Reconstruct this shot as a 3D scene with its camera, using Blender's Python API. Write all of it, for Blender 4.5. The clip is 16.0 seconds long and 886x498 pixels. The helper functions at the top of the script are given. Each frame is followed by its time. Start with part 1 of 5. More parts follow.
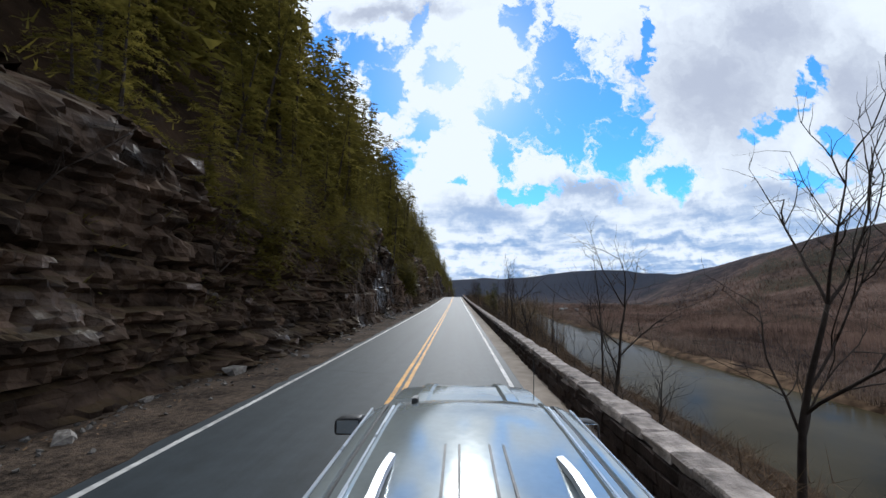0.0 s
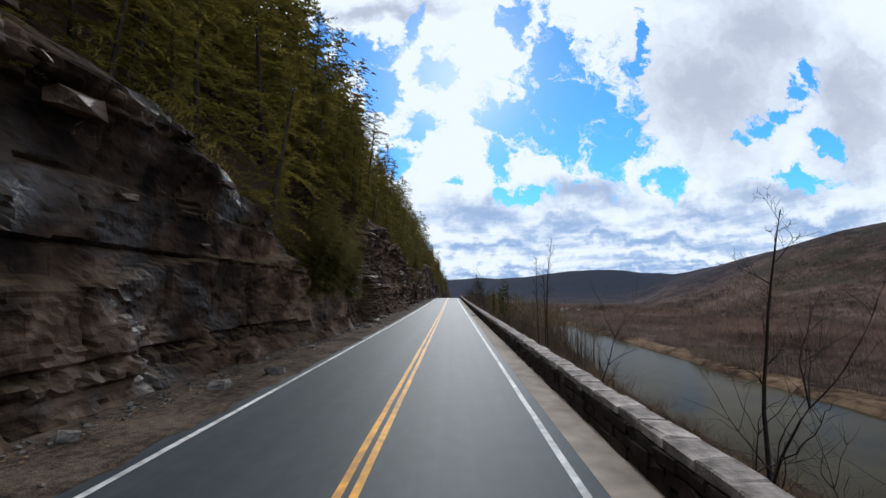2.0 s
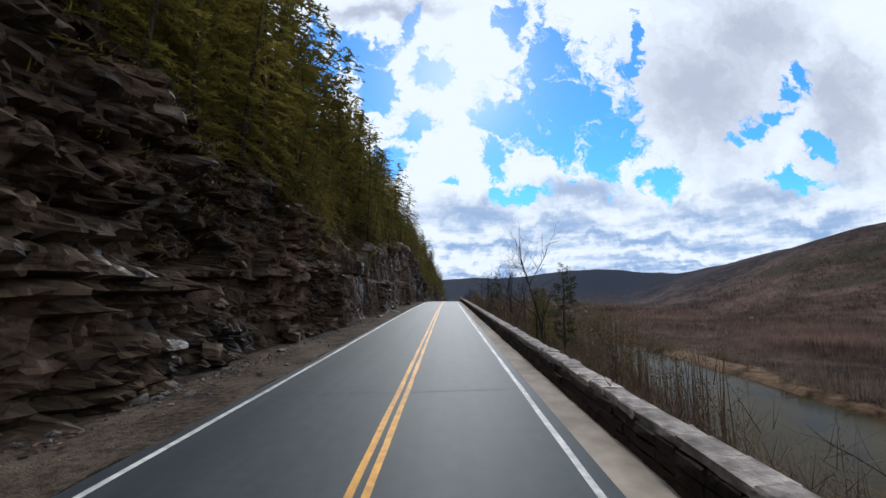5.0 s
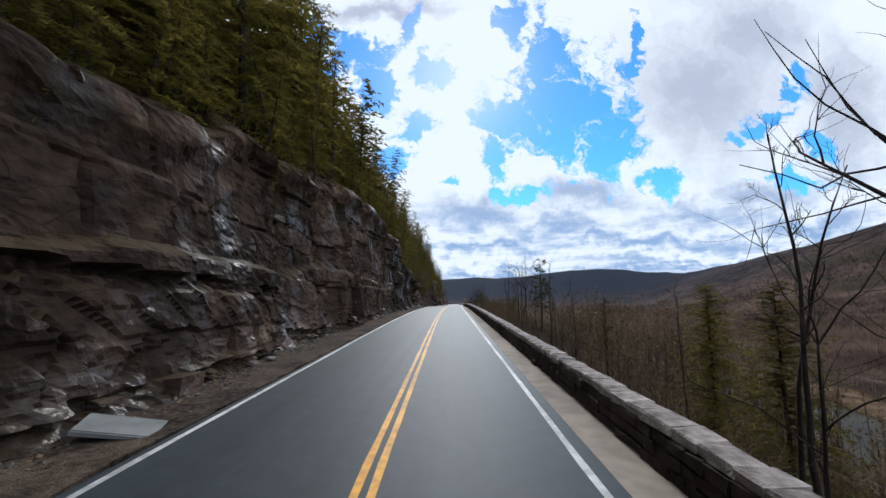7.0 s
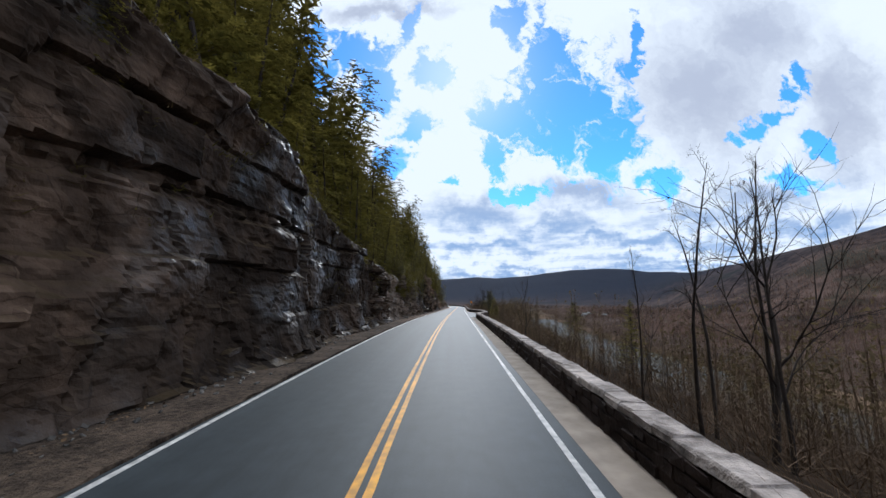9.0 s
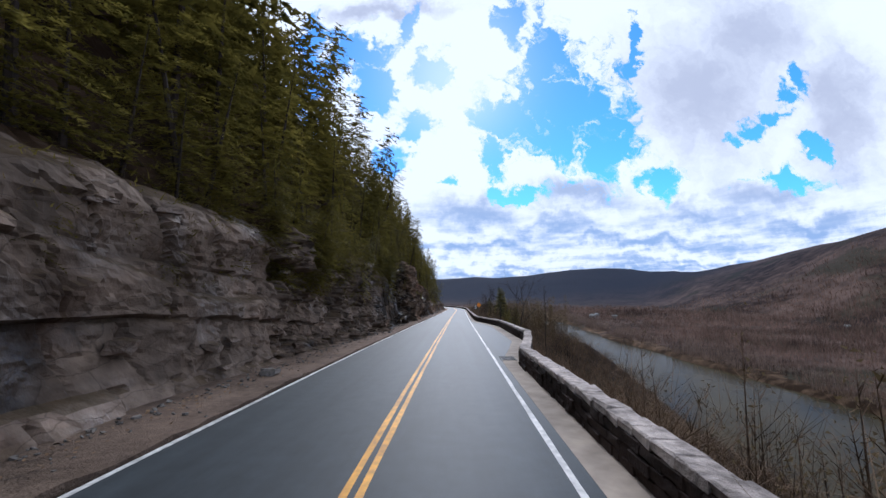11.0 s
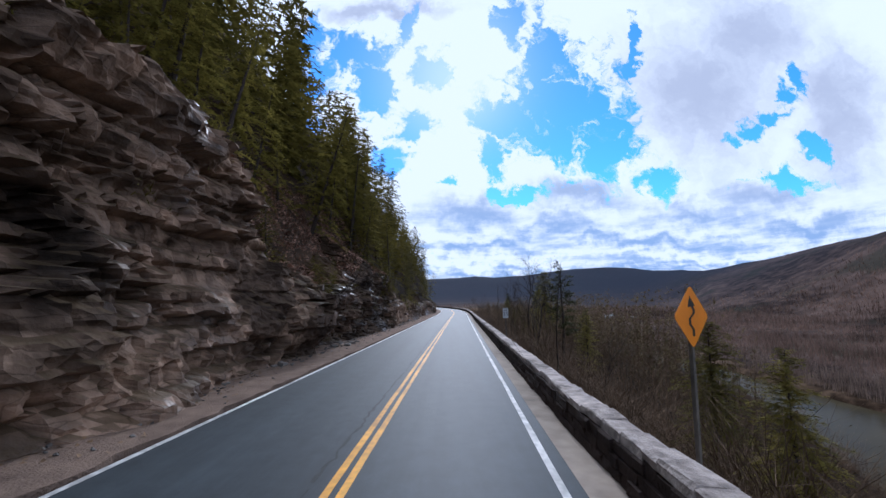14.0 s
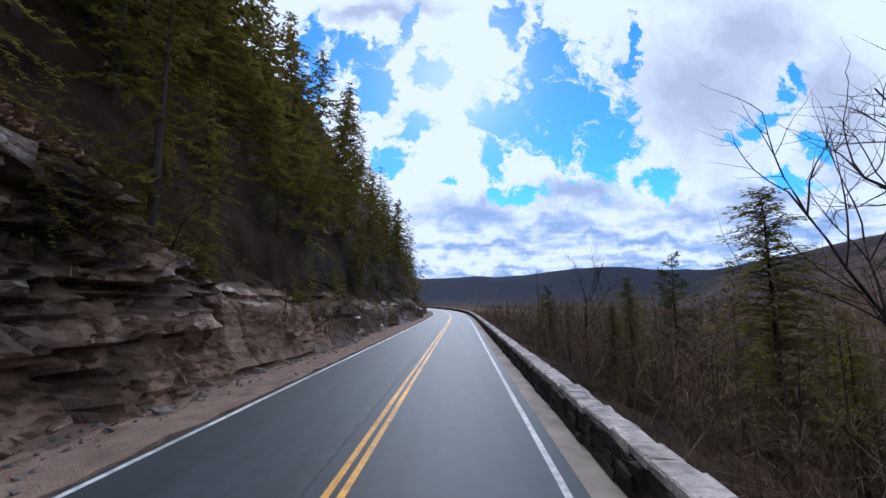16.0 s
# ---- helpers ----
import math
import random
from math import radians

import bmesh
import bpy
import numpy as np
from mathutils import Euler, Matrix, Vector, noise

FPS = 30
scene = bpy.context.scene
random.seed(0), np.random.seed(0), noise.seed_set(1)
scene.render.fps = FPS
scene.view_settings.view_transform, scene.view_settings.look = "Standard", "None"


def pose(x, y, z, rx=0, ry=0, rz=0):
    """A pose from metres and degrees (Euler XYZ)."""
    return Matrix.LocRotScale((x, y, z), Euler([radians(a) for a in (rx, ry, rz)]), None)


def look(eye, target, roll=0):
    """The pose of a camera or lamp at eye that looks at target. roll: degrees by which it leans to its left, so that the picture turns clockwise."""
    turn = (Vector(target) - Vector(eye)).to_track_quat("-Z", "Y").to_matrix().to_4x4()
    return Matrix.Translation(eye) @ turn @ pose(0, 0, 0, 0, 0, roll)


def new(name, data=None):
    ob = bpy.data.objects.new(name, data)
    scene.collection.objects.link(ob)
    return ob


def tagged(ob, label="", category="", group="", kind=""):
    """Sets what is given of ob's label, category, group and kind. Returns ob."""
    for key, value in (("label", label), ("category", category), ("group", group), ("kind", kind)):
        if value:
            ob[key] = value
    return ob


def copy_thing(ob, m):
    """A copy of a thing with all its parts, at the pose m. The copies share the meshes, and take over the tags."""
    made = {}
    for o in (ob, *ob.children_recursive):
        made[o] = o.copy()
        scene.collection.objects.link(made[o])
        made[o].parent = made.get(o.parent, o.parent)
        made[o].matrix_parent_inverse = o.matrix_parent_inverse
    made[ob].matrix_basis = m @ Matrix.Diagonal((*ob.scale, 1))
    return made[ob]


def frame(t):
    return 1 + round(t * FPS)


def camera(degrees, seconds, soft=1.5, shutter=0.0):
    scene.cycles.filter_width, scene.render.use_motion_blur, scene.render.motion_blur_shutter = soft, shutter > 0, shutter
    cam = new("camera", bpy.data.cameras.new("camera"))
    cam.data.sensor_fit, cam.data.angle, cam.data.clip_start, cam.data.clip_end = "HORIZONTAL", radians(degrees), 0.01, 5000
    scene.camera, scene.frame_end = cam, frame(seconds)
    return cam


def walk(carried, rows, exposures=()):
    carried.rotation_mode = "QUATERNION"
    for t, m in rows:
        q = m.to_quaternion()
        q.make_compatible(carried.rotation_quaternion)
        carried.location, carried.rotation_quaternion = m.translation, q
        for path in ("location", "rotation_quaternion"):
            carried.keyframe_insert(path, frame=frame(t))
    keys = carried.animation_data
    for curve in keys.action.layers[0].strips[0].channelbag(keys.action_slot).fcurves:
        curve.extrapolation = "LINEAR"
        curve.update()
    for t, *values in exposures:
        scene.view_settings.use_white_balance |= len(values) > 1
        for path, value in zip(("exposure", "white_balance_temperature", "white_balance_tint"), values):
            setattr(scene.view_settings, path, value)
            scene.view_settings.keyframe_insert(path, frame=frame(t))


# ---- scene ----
# Road frame: the double yellow line is the axis. y runs along the road, x to the right, z up.
SPEED = 18.3


def curve(y, ys, vs):
    """A smooth value along the road, through a few given values."""
    y = np.asarray(y, float)
    k = 12.0
    return sum(np.interp(y + o, ys, vs) for o in (-1.5 * k, -k, -k / 2, 0, k / 2, k, 1.5 * k)) / 7


_Y = np.arange(-420.0, 5200.0, 1.0)
_HEAD = curve(_Y, [-200, 0, 73, 128, 165, 210, 238, 265, 300, 345, 378, 420, 510, 620, 5200],
              [0, 0, -.004, -.006, .002, .026, .029, .033, .036, .038, .0, -.16, -.50, -.55, -.55])
_GRADE = curve(_Y, [-200, 0, 73, 128, 165, 205, 238, 265, 300, 420, 600, 900, 5200],
               [.001, -.0015, .006, .0137, .0046, -.027, -.030, -.026, -.027, -.02, -.005, 0, 0])
_CX = np.cumsum(np.tan(_HEAD))
_CX -= np.interp(0, _Y, _CX)
_ZR = np.cumsum(_GRADE)
_ZR -= np.interp(0, _Y, _ZR)


def cx(y):
    return np.interp(np.minimum(y, 900), _Y, _CX)


def zr(y):
    return np.interp(y, _Y, _ZR)


def on_road(y, d, up=0.0):
    return Vector((float(cx(y)) + d, float(y), float(zr(y)) + up))


# ---- camera and its way ----
cam = camera(100.0, 16.0, soft=1.5)
EYE_UP = 2.6
# seconds, offset from the yellow line, heading (right, in thousandths), pitch and roll in degrees
CAM = [(0.0, 1.60, -41, 6.85, 0), (1.5, 1.45, -32, 6.85, 0), (2.5, 1.32, -24, 6.85, 0), (3.5, 1.25, -18, 6.85, 0),
       (4.2, 1.20, -17, 6.85, 0), (5.5, 1.12, -17, 6.85, 0), (7.0, 1.07, -17, 6.85, 0), (9.0, 1.20, -17, 6.85, 0),
       (10.2, 1.32, -15, 6.85, 0), (11.5, 1.50, -12, 6.85, 0), (12.5, 1.68, -11, 6.85, 0), (13.5, 1.75, -11, 6.85, 0),
       (14.5, 1.75, -12, 6.85, 0), (16.0, 1.75, -12, 6.85, 0)]
_ct = [r[0] for r in CAM]
ROWS = []
for n in range(33):
    t = n * 0.5
    d, head, pitch, roll = (float(np.mean([np.interp(t + o, _ct, [r[c] for r in CAM]) for o in (-.5, -.25, 0, .25, .5)])) for c in (1, 2, 3, 4))
    e = on_road(SPEED * t, d, EYE_UP)
    ROWS.append((t, pose(e.x, e.y, e.z, 90 + pitch, 0, -math.degrees(head / 1000)) @ pose(0, 0, 0, 0, 0, roll)))
walk(cam, ROWS, [(0, -.13, 6090, 8), (9.2, -.13, 5920, 8), (11.3, -.05, 5680, 13), (16, -.16, 5400, 13)])

# ---- world, sun ----
SUN_AZ, SUN_EL = 0.02, 0.55
world = bpy.data.worlds.new("sky")
scene.world = world
world.use_nodes = True
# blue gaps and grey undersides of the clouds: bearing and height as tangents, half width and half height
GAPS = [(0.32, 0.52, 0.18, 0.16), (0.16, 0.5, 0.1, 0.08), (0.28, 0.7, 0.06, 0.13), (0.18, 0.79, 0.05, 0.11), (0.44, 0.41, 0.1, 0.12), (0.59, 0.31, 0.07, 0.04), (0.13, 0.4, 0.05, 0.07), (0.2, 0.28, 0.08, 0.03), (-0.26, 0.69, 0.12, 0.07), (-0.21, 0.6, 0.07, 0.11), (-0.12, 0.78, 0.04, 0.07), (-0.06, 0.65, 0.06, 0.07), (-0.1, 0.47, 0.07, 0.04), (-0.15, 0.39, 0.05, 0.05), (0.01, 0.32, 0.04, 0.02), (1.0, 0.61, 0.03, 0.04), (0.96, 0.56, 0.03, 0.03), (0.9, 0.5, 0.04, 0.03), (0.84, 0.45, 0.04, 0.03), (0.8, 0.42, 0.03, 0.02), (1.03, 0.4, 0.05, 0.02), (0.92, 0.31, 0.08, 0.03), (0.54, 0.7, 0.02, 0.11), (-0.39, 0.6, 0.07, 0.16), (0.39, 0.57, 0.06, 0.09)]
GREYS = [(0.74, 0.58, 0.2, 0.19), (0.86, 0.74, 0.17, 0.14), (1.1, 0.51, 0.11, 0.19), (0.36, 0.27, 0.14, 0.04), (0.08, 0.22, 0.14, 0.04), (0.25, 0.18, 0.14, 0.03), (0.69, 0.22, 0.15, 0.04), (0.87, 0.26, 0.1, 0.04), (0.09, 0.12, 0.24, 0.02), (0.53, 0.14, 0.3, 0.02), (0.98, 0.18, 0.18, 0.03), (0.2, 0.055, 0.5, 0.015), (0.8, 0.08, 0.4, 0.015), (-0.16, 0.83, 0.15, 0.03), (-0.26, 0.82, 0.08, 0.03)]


def build_sky():
    nt = world.node_tree
    nt.nodes.clear()
    N, L = nt.nodes.new, nt.links.new

    def op(kind, a, b=None, c=None, clamp=False):
        n = N("ShaderNodeMath")
        n.operation, n.use_clamp = kind, clamp
        for k, v in enumerate((a, b, c)):
            if v is None:
                continue
            if isinstance(v, (int, float)):
                n.inputs[k].default_value = v
            else:
                L(v, n.inputs[k])
        return n.outputs[0]

    def vop(kind, a, b):
        n = N("ShaderNodeVectorMath")
        n.operation = kind
        L(a, n.inputs[0])
        if b is not None:
            n.inputs[1].default_value = b
        return n.outputs[1] if kind == "LENGTH" else n.outputs[0]

    def smooth(v, lo, hi):
        n = N("ShaderNodeMapRange")
        n.interpolation_type = "SMOOTHSTEP"
        L(v, n.inputs[0])
        n.inputs[1].default_value, n.inputs[2].default_value = lo, hi
        return n.outputs[0]

    def tex(vec, scale, detail, rough=.55):
        n = N("ShaderNodeTexNoise")
        L(vec, n.inputs["Vector"])
        n.inputs["Scale"].default_value, n.inputs["Detail"].default_value, n.inputs["Roughness"].default_value = scale, detail, rough
        return op("SUBTRACT", n.outputs[0], .5)

    def mix(f, a, b):
        n = N("ShaderNodeMix")
        n.data_type = "RGBA"
        for k, v in ((0, f), (6, a), (7, b)):
            if isinstance(v, tuple):
                n.inputs[k].default_value = (*v, 1)
            else:
                L(v, n.inputs[k])
        return n.outputs[2]

    out, bg, tc = N("ShaderNodeOutputWorld"), N("ShaderNodeBackground"), N("ShaderNodeTexCoord")
    sep, com = N("ShaderNodeSeparateXYZ"), N("ShaderNodeCombineXYZ")
    L(tc.outputs["Generated"], sep.inputs[0])
    depth = op("MAXIMUM", op("ABSOLUTE", sep.outputs[1]), .2)
    X, Z = op("DIVIDE", sep.outputs[0], depth), op("DIVIDE", sep.outputs[2], depth)
    L(X, com.inputs[0]), L(Z, com.inputs[1])
    warp = N("ShaderNodeTexNoise")
    L(com.outputs[0], warp.inputs["Vector"])
    warp.inputs["Scale"].default_value, warp.inputs["Detail"].default_value, warp.inputs["Roughness"].default_value = 9.0, 8, .62
    moved = N("ShaderNodeVectorMath")
    moved.operation = "MULTIPLY_ADD"
    L(warp.outputs["Color"], moved.inputs[0])
    moved.inputs[1].default_value = (.20, .20, 0)
    back = N("ShaderNodeVectorMath")
    back.inputs[1].default_value = (-.10, -.10, 0)
    L(com.outputs[0], back.inputs[0]), L(back.outputs[0], moved.inputs[2])
    P = moved.outputs[0]
    # cloud layer seen in perspective: features shrink and flatten towards the horizon
    lay = N("ShaderNodeCombineXYZ")
    zz = op("MAXIMUM", op("ADD", Z, .10), .06)
    L(op("DIVIDE", X, zz), lay.inputs[0]), L(op("DIVIDE", 1.0, zz), lay.inputs[1])

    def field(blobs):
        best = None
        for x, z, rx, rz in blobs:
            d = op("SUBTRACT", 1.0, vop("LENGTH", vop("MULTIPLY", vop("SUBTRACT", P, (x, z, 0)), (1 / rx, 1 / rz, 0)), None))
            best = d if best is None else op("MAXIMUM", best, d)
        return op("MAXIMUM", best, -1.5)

    fine, coarse = tex(P, 11.0, 12, .62), tex(P, 3.2, 6)
    low = tex(lay.outputs[0], 2.1, 10, .62)
    near_hor = smooth(Z, .42, .12)
    edge = op("ADD", op("ADD", op("MULTIPLY", fine, 3.0), op("MULTIPLY", tex(P, 34.0, 6, .6), 1.5)), op("MULTIPLY", coarse, .7))
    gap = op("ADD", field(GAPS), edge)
    streak = op("MULTIPLY", op("SUBTRACT", op("MULTIPLY", low, 4.0), .22), near_hor)
    gap = op("ADD", gap, op("MULTIPLY", op("MAXIMUM", streak, 0.0), 1.2))
    cover = op("SUBTRACT", 1.0, smooth(gap, -.15, .38), clamp=True)
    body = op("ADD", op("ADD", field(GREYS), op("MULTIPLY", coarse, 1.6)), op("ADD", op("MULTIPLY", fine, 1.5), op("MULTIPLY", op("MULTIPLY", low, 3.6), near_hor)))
    grey = smooth(body, -.8, 1.0)
    shade = mix(near_hor, (.58, .62, .74), (.35, .51, .79))
    cloud = mix(grey, (1.0, 1.05, 1.12), shade)
    sky = N("ShaderNodeTexSky")
    sky.sky_type, sky.sun_disc = "NISHITA", False
    sky.sun_elevation, sky.sun_rotation = SUN_EL, SUN_AZ
    sky.dust_density, sky.ozone_density, sky.air_density = 0.0, 4.0, 1.0
    blue = N("ShaderNodeMix")
    blue.data_type, blue.blend_type, blue.inputs[0].default_value = "RGBA", "MULTIPLY", 1.0
    L(sky.outputs[0], blue.inputs[6])
    blue.inputs[7].default_value = SKY_TINT
    # the veil of haze round the sun
    toward = N("ShaderNodeVectorMath")
    toward.operation = "DOT_PRODUCT"
    L(tc.outputs["Generated"], toward.inputs[0])
    toward.inputs[1].default_value = (math.sin(SUN_AZ) * math.cos(SUN_EL), math.cos(SUN_AZ) * math.cos(SUN_EL), math.sin(SUN_EL))
    near_sun = op("MAXIMUM", toward.outputs["Value"], 0.0)
    veil = op("ADD", op("MULTIPLY", op("POWER", near_sun, 90.0), .55), op("MULTIPLY", op("POWER", near_sun, 14.0), .10))
    hazy = mix(op("MINIMUM", veil, 1.0), blue.outputs[2], (1.0, 1.12, 1.22))
    L(mix(cover, hazy, cloud), bg.inputs[0])
    bg.inputs[1].default_value = 1.0
    L(bg.outputs[0], out.inputs[0])


SKY_TINT = (.073, .162, .212, 1)
build_sky()
sun = new("sun", bpy.data.lights.new("sun", "SUN"))
sun.data.energy, sun.data.angle, sun.data.color = 1.7, radians(3.0), (1, .97, .93)
sun.matrix_world = look((0, 0, 0), (-math.sin(SUN_AZ) * math.cos(SUN_EL), -math.cos(SUN_AZ) * math.cos(SUN_EL), -math.sin(SUN_EL)))


# ---- materials ----
def mat(name, base, rough=0.8, vary=0.25, scale=3.0, bump=0.3, bscale=None, second=None, metal=0.0, obj=0.0, spec=0.5, dist=0.03, middle=None, tight=0.15):
    """A surface with two scales of variation in colour and roughness, and a fine relief."""
    m = bpy.data.materials.new(name)
    m.use_nodes = True
    nt = m.node_tree
    N, L = nt.nodes.new, nt.links.new
    b = nt.nodes["Principled BSDF"]
    b.inputs["Metallic"].default_value, b.inputs["Specular IOR Level"].default_value = metal, spec
    tc = N("ShaderNodeTexCoord")
    n1, n2 = N("ShaderNodeTexNoise"), N("ShaderNodeTexNoise")
    n1.inputs["Scale"].default_value, n1.inputs["Detail"].default_value = scale, 8
    n2.inputs["Scale"].default_value, n2.inputs["Detail"].default_value = scale / 9, 4
    for n in (n1, n2):
        L(tc.outputs["Object"], n.inputs["Vector"])
    add = N("ShaderNodeMath")
    add.operation = "ADD"
    L(n1.outputs[0], add.inputs[0]), L(n2.outputs[0], add.inputs[1])
    ramp = N("ShaderNodeValToRGB")
    c = np.array(base)
    s = np.array(second if second else base)
    ramp.color_ramp.elements[0].position, ramp.color_ramp.elements[1].position = 0.51 - tight, 0.51 + tight
    ramp.color_ramp.elements[0].color = (*(c * (1 - vary)), 1)
    ramp.color_ramp.elements[1].color = (*np.minimum(s * (1 + vary), 1), 1)
    if middle:
        ramp.color_ramp.elements.new(0.51).color = (*middle, 1)
    half = N("ShaderNodeMath")
    half.operation, half.inputs[1].default_value = "MULTIPLY", 0.5
    L(add.outputs[0], half.inputs[0]), L(half.outputs[0], ramp.inputs[0])
    col = ramp.outputs[0]
    if obj:
        info, mr, mx = N("ShaderNodeObjectInfo"), N("ShaderNodeMapRange"), N("ShaderNodeMix")
        mr.inputs[3].default_value, mr.inputs[4].default_value = 1 - obj, 1 + obj
        L(info.outputs["Random"], mr.inputs[0])
        mx.data_type, mx.blend_type, mx.inputs[0].default_value = "RGBA", "MULTIPLY", 1
        L(col, mx.inputs[6]), L(mr.outputs[0], mx.inputs[7])
        col = mx.outputs[2]
    L(col, b.inputs["Base Color"])
    rr = N("ShaderNodeMapRange")
    sway = .12 if rough < .9 and scale < 20 else .04
    rr.inputs[3].default_value, rr.inputs[4].default_value = max(rough - sway, .03), min(rough + sway, 1)
    L(n1.outputs[0], rr.inputs[0]), L(rr.outputs[0], b.inputs["Roughness"])
    if bump:
        bn, nb = N("ShaderNodeBump"), N("ShaderNodeTexNoise")
        nb.inputs["Scale"].default_value, nb.inputs["Detail"].default_value = bscale or scale * 4, 6
        L(tc.outputs["Object"], nb.inputs["Vector"])
        bn.inputs["Strength"].default_value, bn.inputs["Distance"].default_value = bump, dist
        L(nb.outputs[0], bn.inputs["Height"]), L(bn.outputs[0], b.inputs["Normal"])
    return m


def cracked(m):
    """Thin bedding and joints in the rock, as relief, with dirt in the cracks."""
    nt = m.node_tree
    N, L = nt.nodes.new, nt.links.new
    b = nt.nodes["Principled BSDF"]
    tc, mp, wob, add = N("ShaderNodeTexCoord"), N("ShaderNodeMapping"), N("ShaderNodeTexNoise"), N("ShaderNodeVectorMath")
    wob.inputs["Scale"].default_value, wob.inputs["Detail"].default_value = 1.1, 4
    L(tc.outputs["Object"], wob.inputs["Vector"])
    add.operation = "MULTIPLY_ADD"
    L(wob.outputs["Color"], add.inputs[0])
    add.inputs[1].default_value = (.6, .6, .35)
    L(tc.outputs["Object"], add.inputs[2])
    L(add.outputs[0], mp.inputs[0])
    mp.inputs[3].default_value = (.55, .55, 1.5)
    cells, facets = N("ShaderNodeTexVoronoi"), N("ShaderNodeTexVoronoi")
    cells.feature = "DISTANCE_TO_EDGE"
    facets.feature = "F1"
    cells.inputs["Scale"].default_value, facets.inputs["Scale"].default_value = 1.0, 2.3
    L(mp.outputs[0], cells.inputs["Vector"]), L(mp.outputs[0], facets.inputs["Vector"])
    edge = N("ShaderNodeMapRange")
    edge.inputs[2].default_value = .018
    L(cells.outputs["Distance"], edge.inputs[0])
    b1, b2 = N("ShaderNodeBump"), N("ShaderNodeBump")
    b1.inputs["Strength"].default_value, b1.inputs["Distance"].default_value = .3, .03
    b2.inputs["Strength"].default_value, b2.inputs["Distance"].default_value = .5, .13
    old = b.inputs["Normal"].links[0].from_node
    L(edge.outputs[0], b1.inputs["Height"]), L(facets.outputs["Distance"], b2.inputs["Height"])
    L(b2.outputs[0], b1.inputs["Normal"]), L(b1.outputs[0], old.inputs["Normal"])
    # damp smooth patches among dry rough ones
    wet, gloss, lift = N("ShaderNodeTexNoise"), N("ShaderNodeMapRange"), N("ShaderNodeMapRange")
    wet.inputs["Scale"].default_value, wet.inputs["Detail"].default_value = .38, 5
    L(tc.outputs["Object"], wet.inputs["Vector"])
    for n, a, c in ((gloss, .86, .36), (lift, .08, .42)):
        L(wet.outputs[0], n.inputs[0])
        n.inputs[1].default_value, n.inputs[2].default_value, n.inputs[3].default_value, n.inputs[4].default_value = .50, .66, a, c
    L(gloss.outputs[0], b.inputs["Roughness"]), L(lift.outputs[0], b.inputs["Specular IOR Level"])
    mx, lo = N("ShaderNodeMix"), N("ShaderNodeMapRange")
    lo.inputs[3].default_value = .6
    L(edge.outputs[0], lo.inputs[0])
    # every bed and block has a tone of its own, with recess shade painted in
    at, one, both = N("ShaderNodeAttribute"), N("ShaderNodeMath"), N("ShaderNodeMath")
    at.attribute_name = "tone"
    one.operation, both.operation = "ADD", "MULTIPLY"
    one.inputs[1].default_value = 1.0
    L(at.outputs["Fac"], one.inputs[0]), L(one.outputs[0], both.inputs[0]), L(lo.outputs[0], both.inputs[1])
    mx.data_type, mx.blend_type, mx.inputs[0].default_value = "RGBA", "MULTIPLY", 1
    L(b.inputs["Base Color"].links[0].from_socket, mx.inputs[6]), L(both.outputs[0], mx.inputs[7])
    # leaves, soil and moss lying on the ledges
    geo, sep, flat, hue, litter, lay = (N("ShaderNode" + k) for k in ("NewGeometry", "SeparateXYZ", "MapRange", "TexNoise", "Mix", "Mix"))
    L(geo.outputs["True Normal"], sep.inputs[0]), L(sep.outputs[2], flat.inputs[0])
    flat.inputs[1].default_value, flat.inputs[2].default_value, flat.inputs[4].default_value = .62, .85, .8
    hue.inputs["Scale"].default_value, hue.inputs["Detail"].default_value = 2.4, 6
    L(tc.outputs["Object"], hue.inputs["Vector"])
    litter.data_type = lay.data_type = "RGBA"
    L(hue.outputs[0], litter.inputs[0])
    litter.inputs[6].default_value, litter.inputs[7].default_value = (.032, .026, .013, 1), (.100, .064, .036, 1)
    L(flat.outputs[0], lay.inputs[0]), L(mx.outputs[2], lay.inputs[6]), L(litter.outputs[2], lay.inputs[7])
    L(lay.outputs[2], b.inputs["Base Color"])


M_ASPHALT = mat("asphalt", (.029, .036, .041), .60, .22, 24.0, .25, 110, spec=.34, dist=.005)


def streaks(m):
    """Long tyre-worn and weathered streaks along the road, and broad uneven patches."""
    nt = m.node_tree
    N, L = nt.nodes.new, nt.links.new
    b = nt.nodes["Principled BSDF"]
    tc = N("ShaderNodeTexCoord")
    last = b.inputs["Base Color"].links[0].from_socket
    for stretch, lo, hi in (((2.2, .03, 1), .84, 1.18), ((.45, .07, 1), .84, 1.2), ((9.0, 1.6, 1), .93, 1.08)):
        mp, nz, mr, mx = N("ShaderNodeMapping"), N("ShaderNodeTexNoise"), N("ShaderNodeMapRange"), N("ShaderNodeMix")
        mp.inputs[3].default_value = stretch
        nz.inputs["Scale"].default_value, nz.inputs["Detail"].default_value = 1.0, 6
        L(tc.outputs["Object"], mp.inputs[0]), L(mp.outputs[0], nz.inputs["Vector"]), L(nz.outputs[0], mr.inputs[0])
        mr.inputs[1].default_value, mr.inputs[2].default_value, mr.inputs[3].default_value, mr.inputs[4].default_value = .32, .68, lo, hi
        mx.data_type, mx.blend_type, mx.inputs[0].default_value = "RGBA", "MULTIPLY", 1
        L(last, mx.inputs[6]), L(mr.outputs[0], mx.inputs[7])
        last = mx.outputs[2]
    L(last, b.inputs["Base Color"])


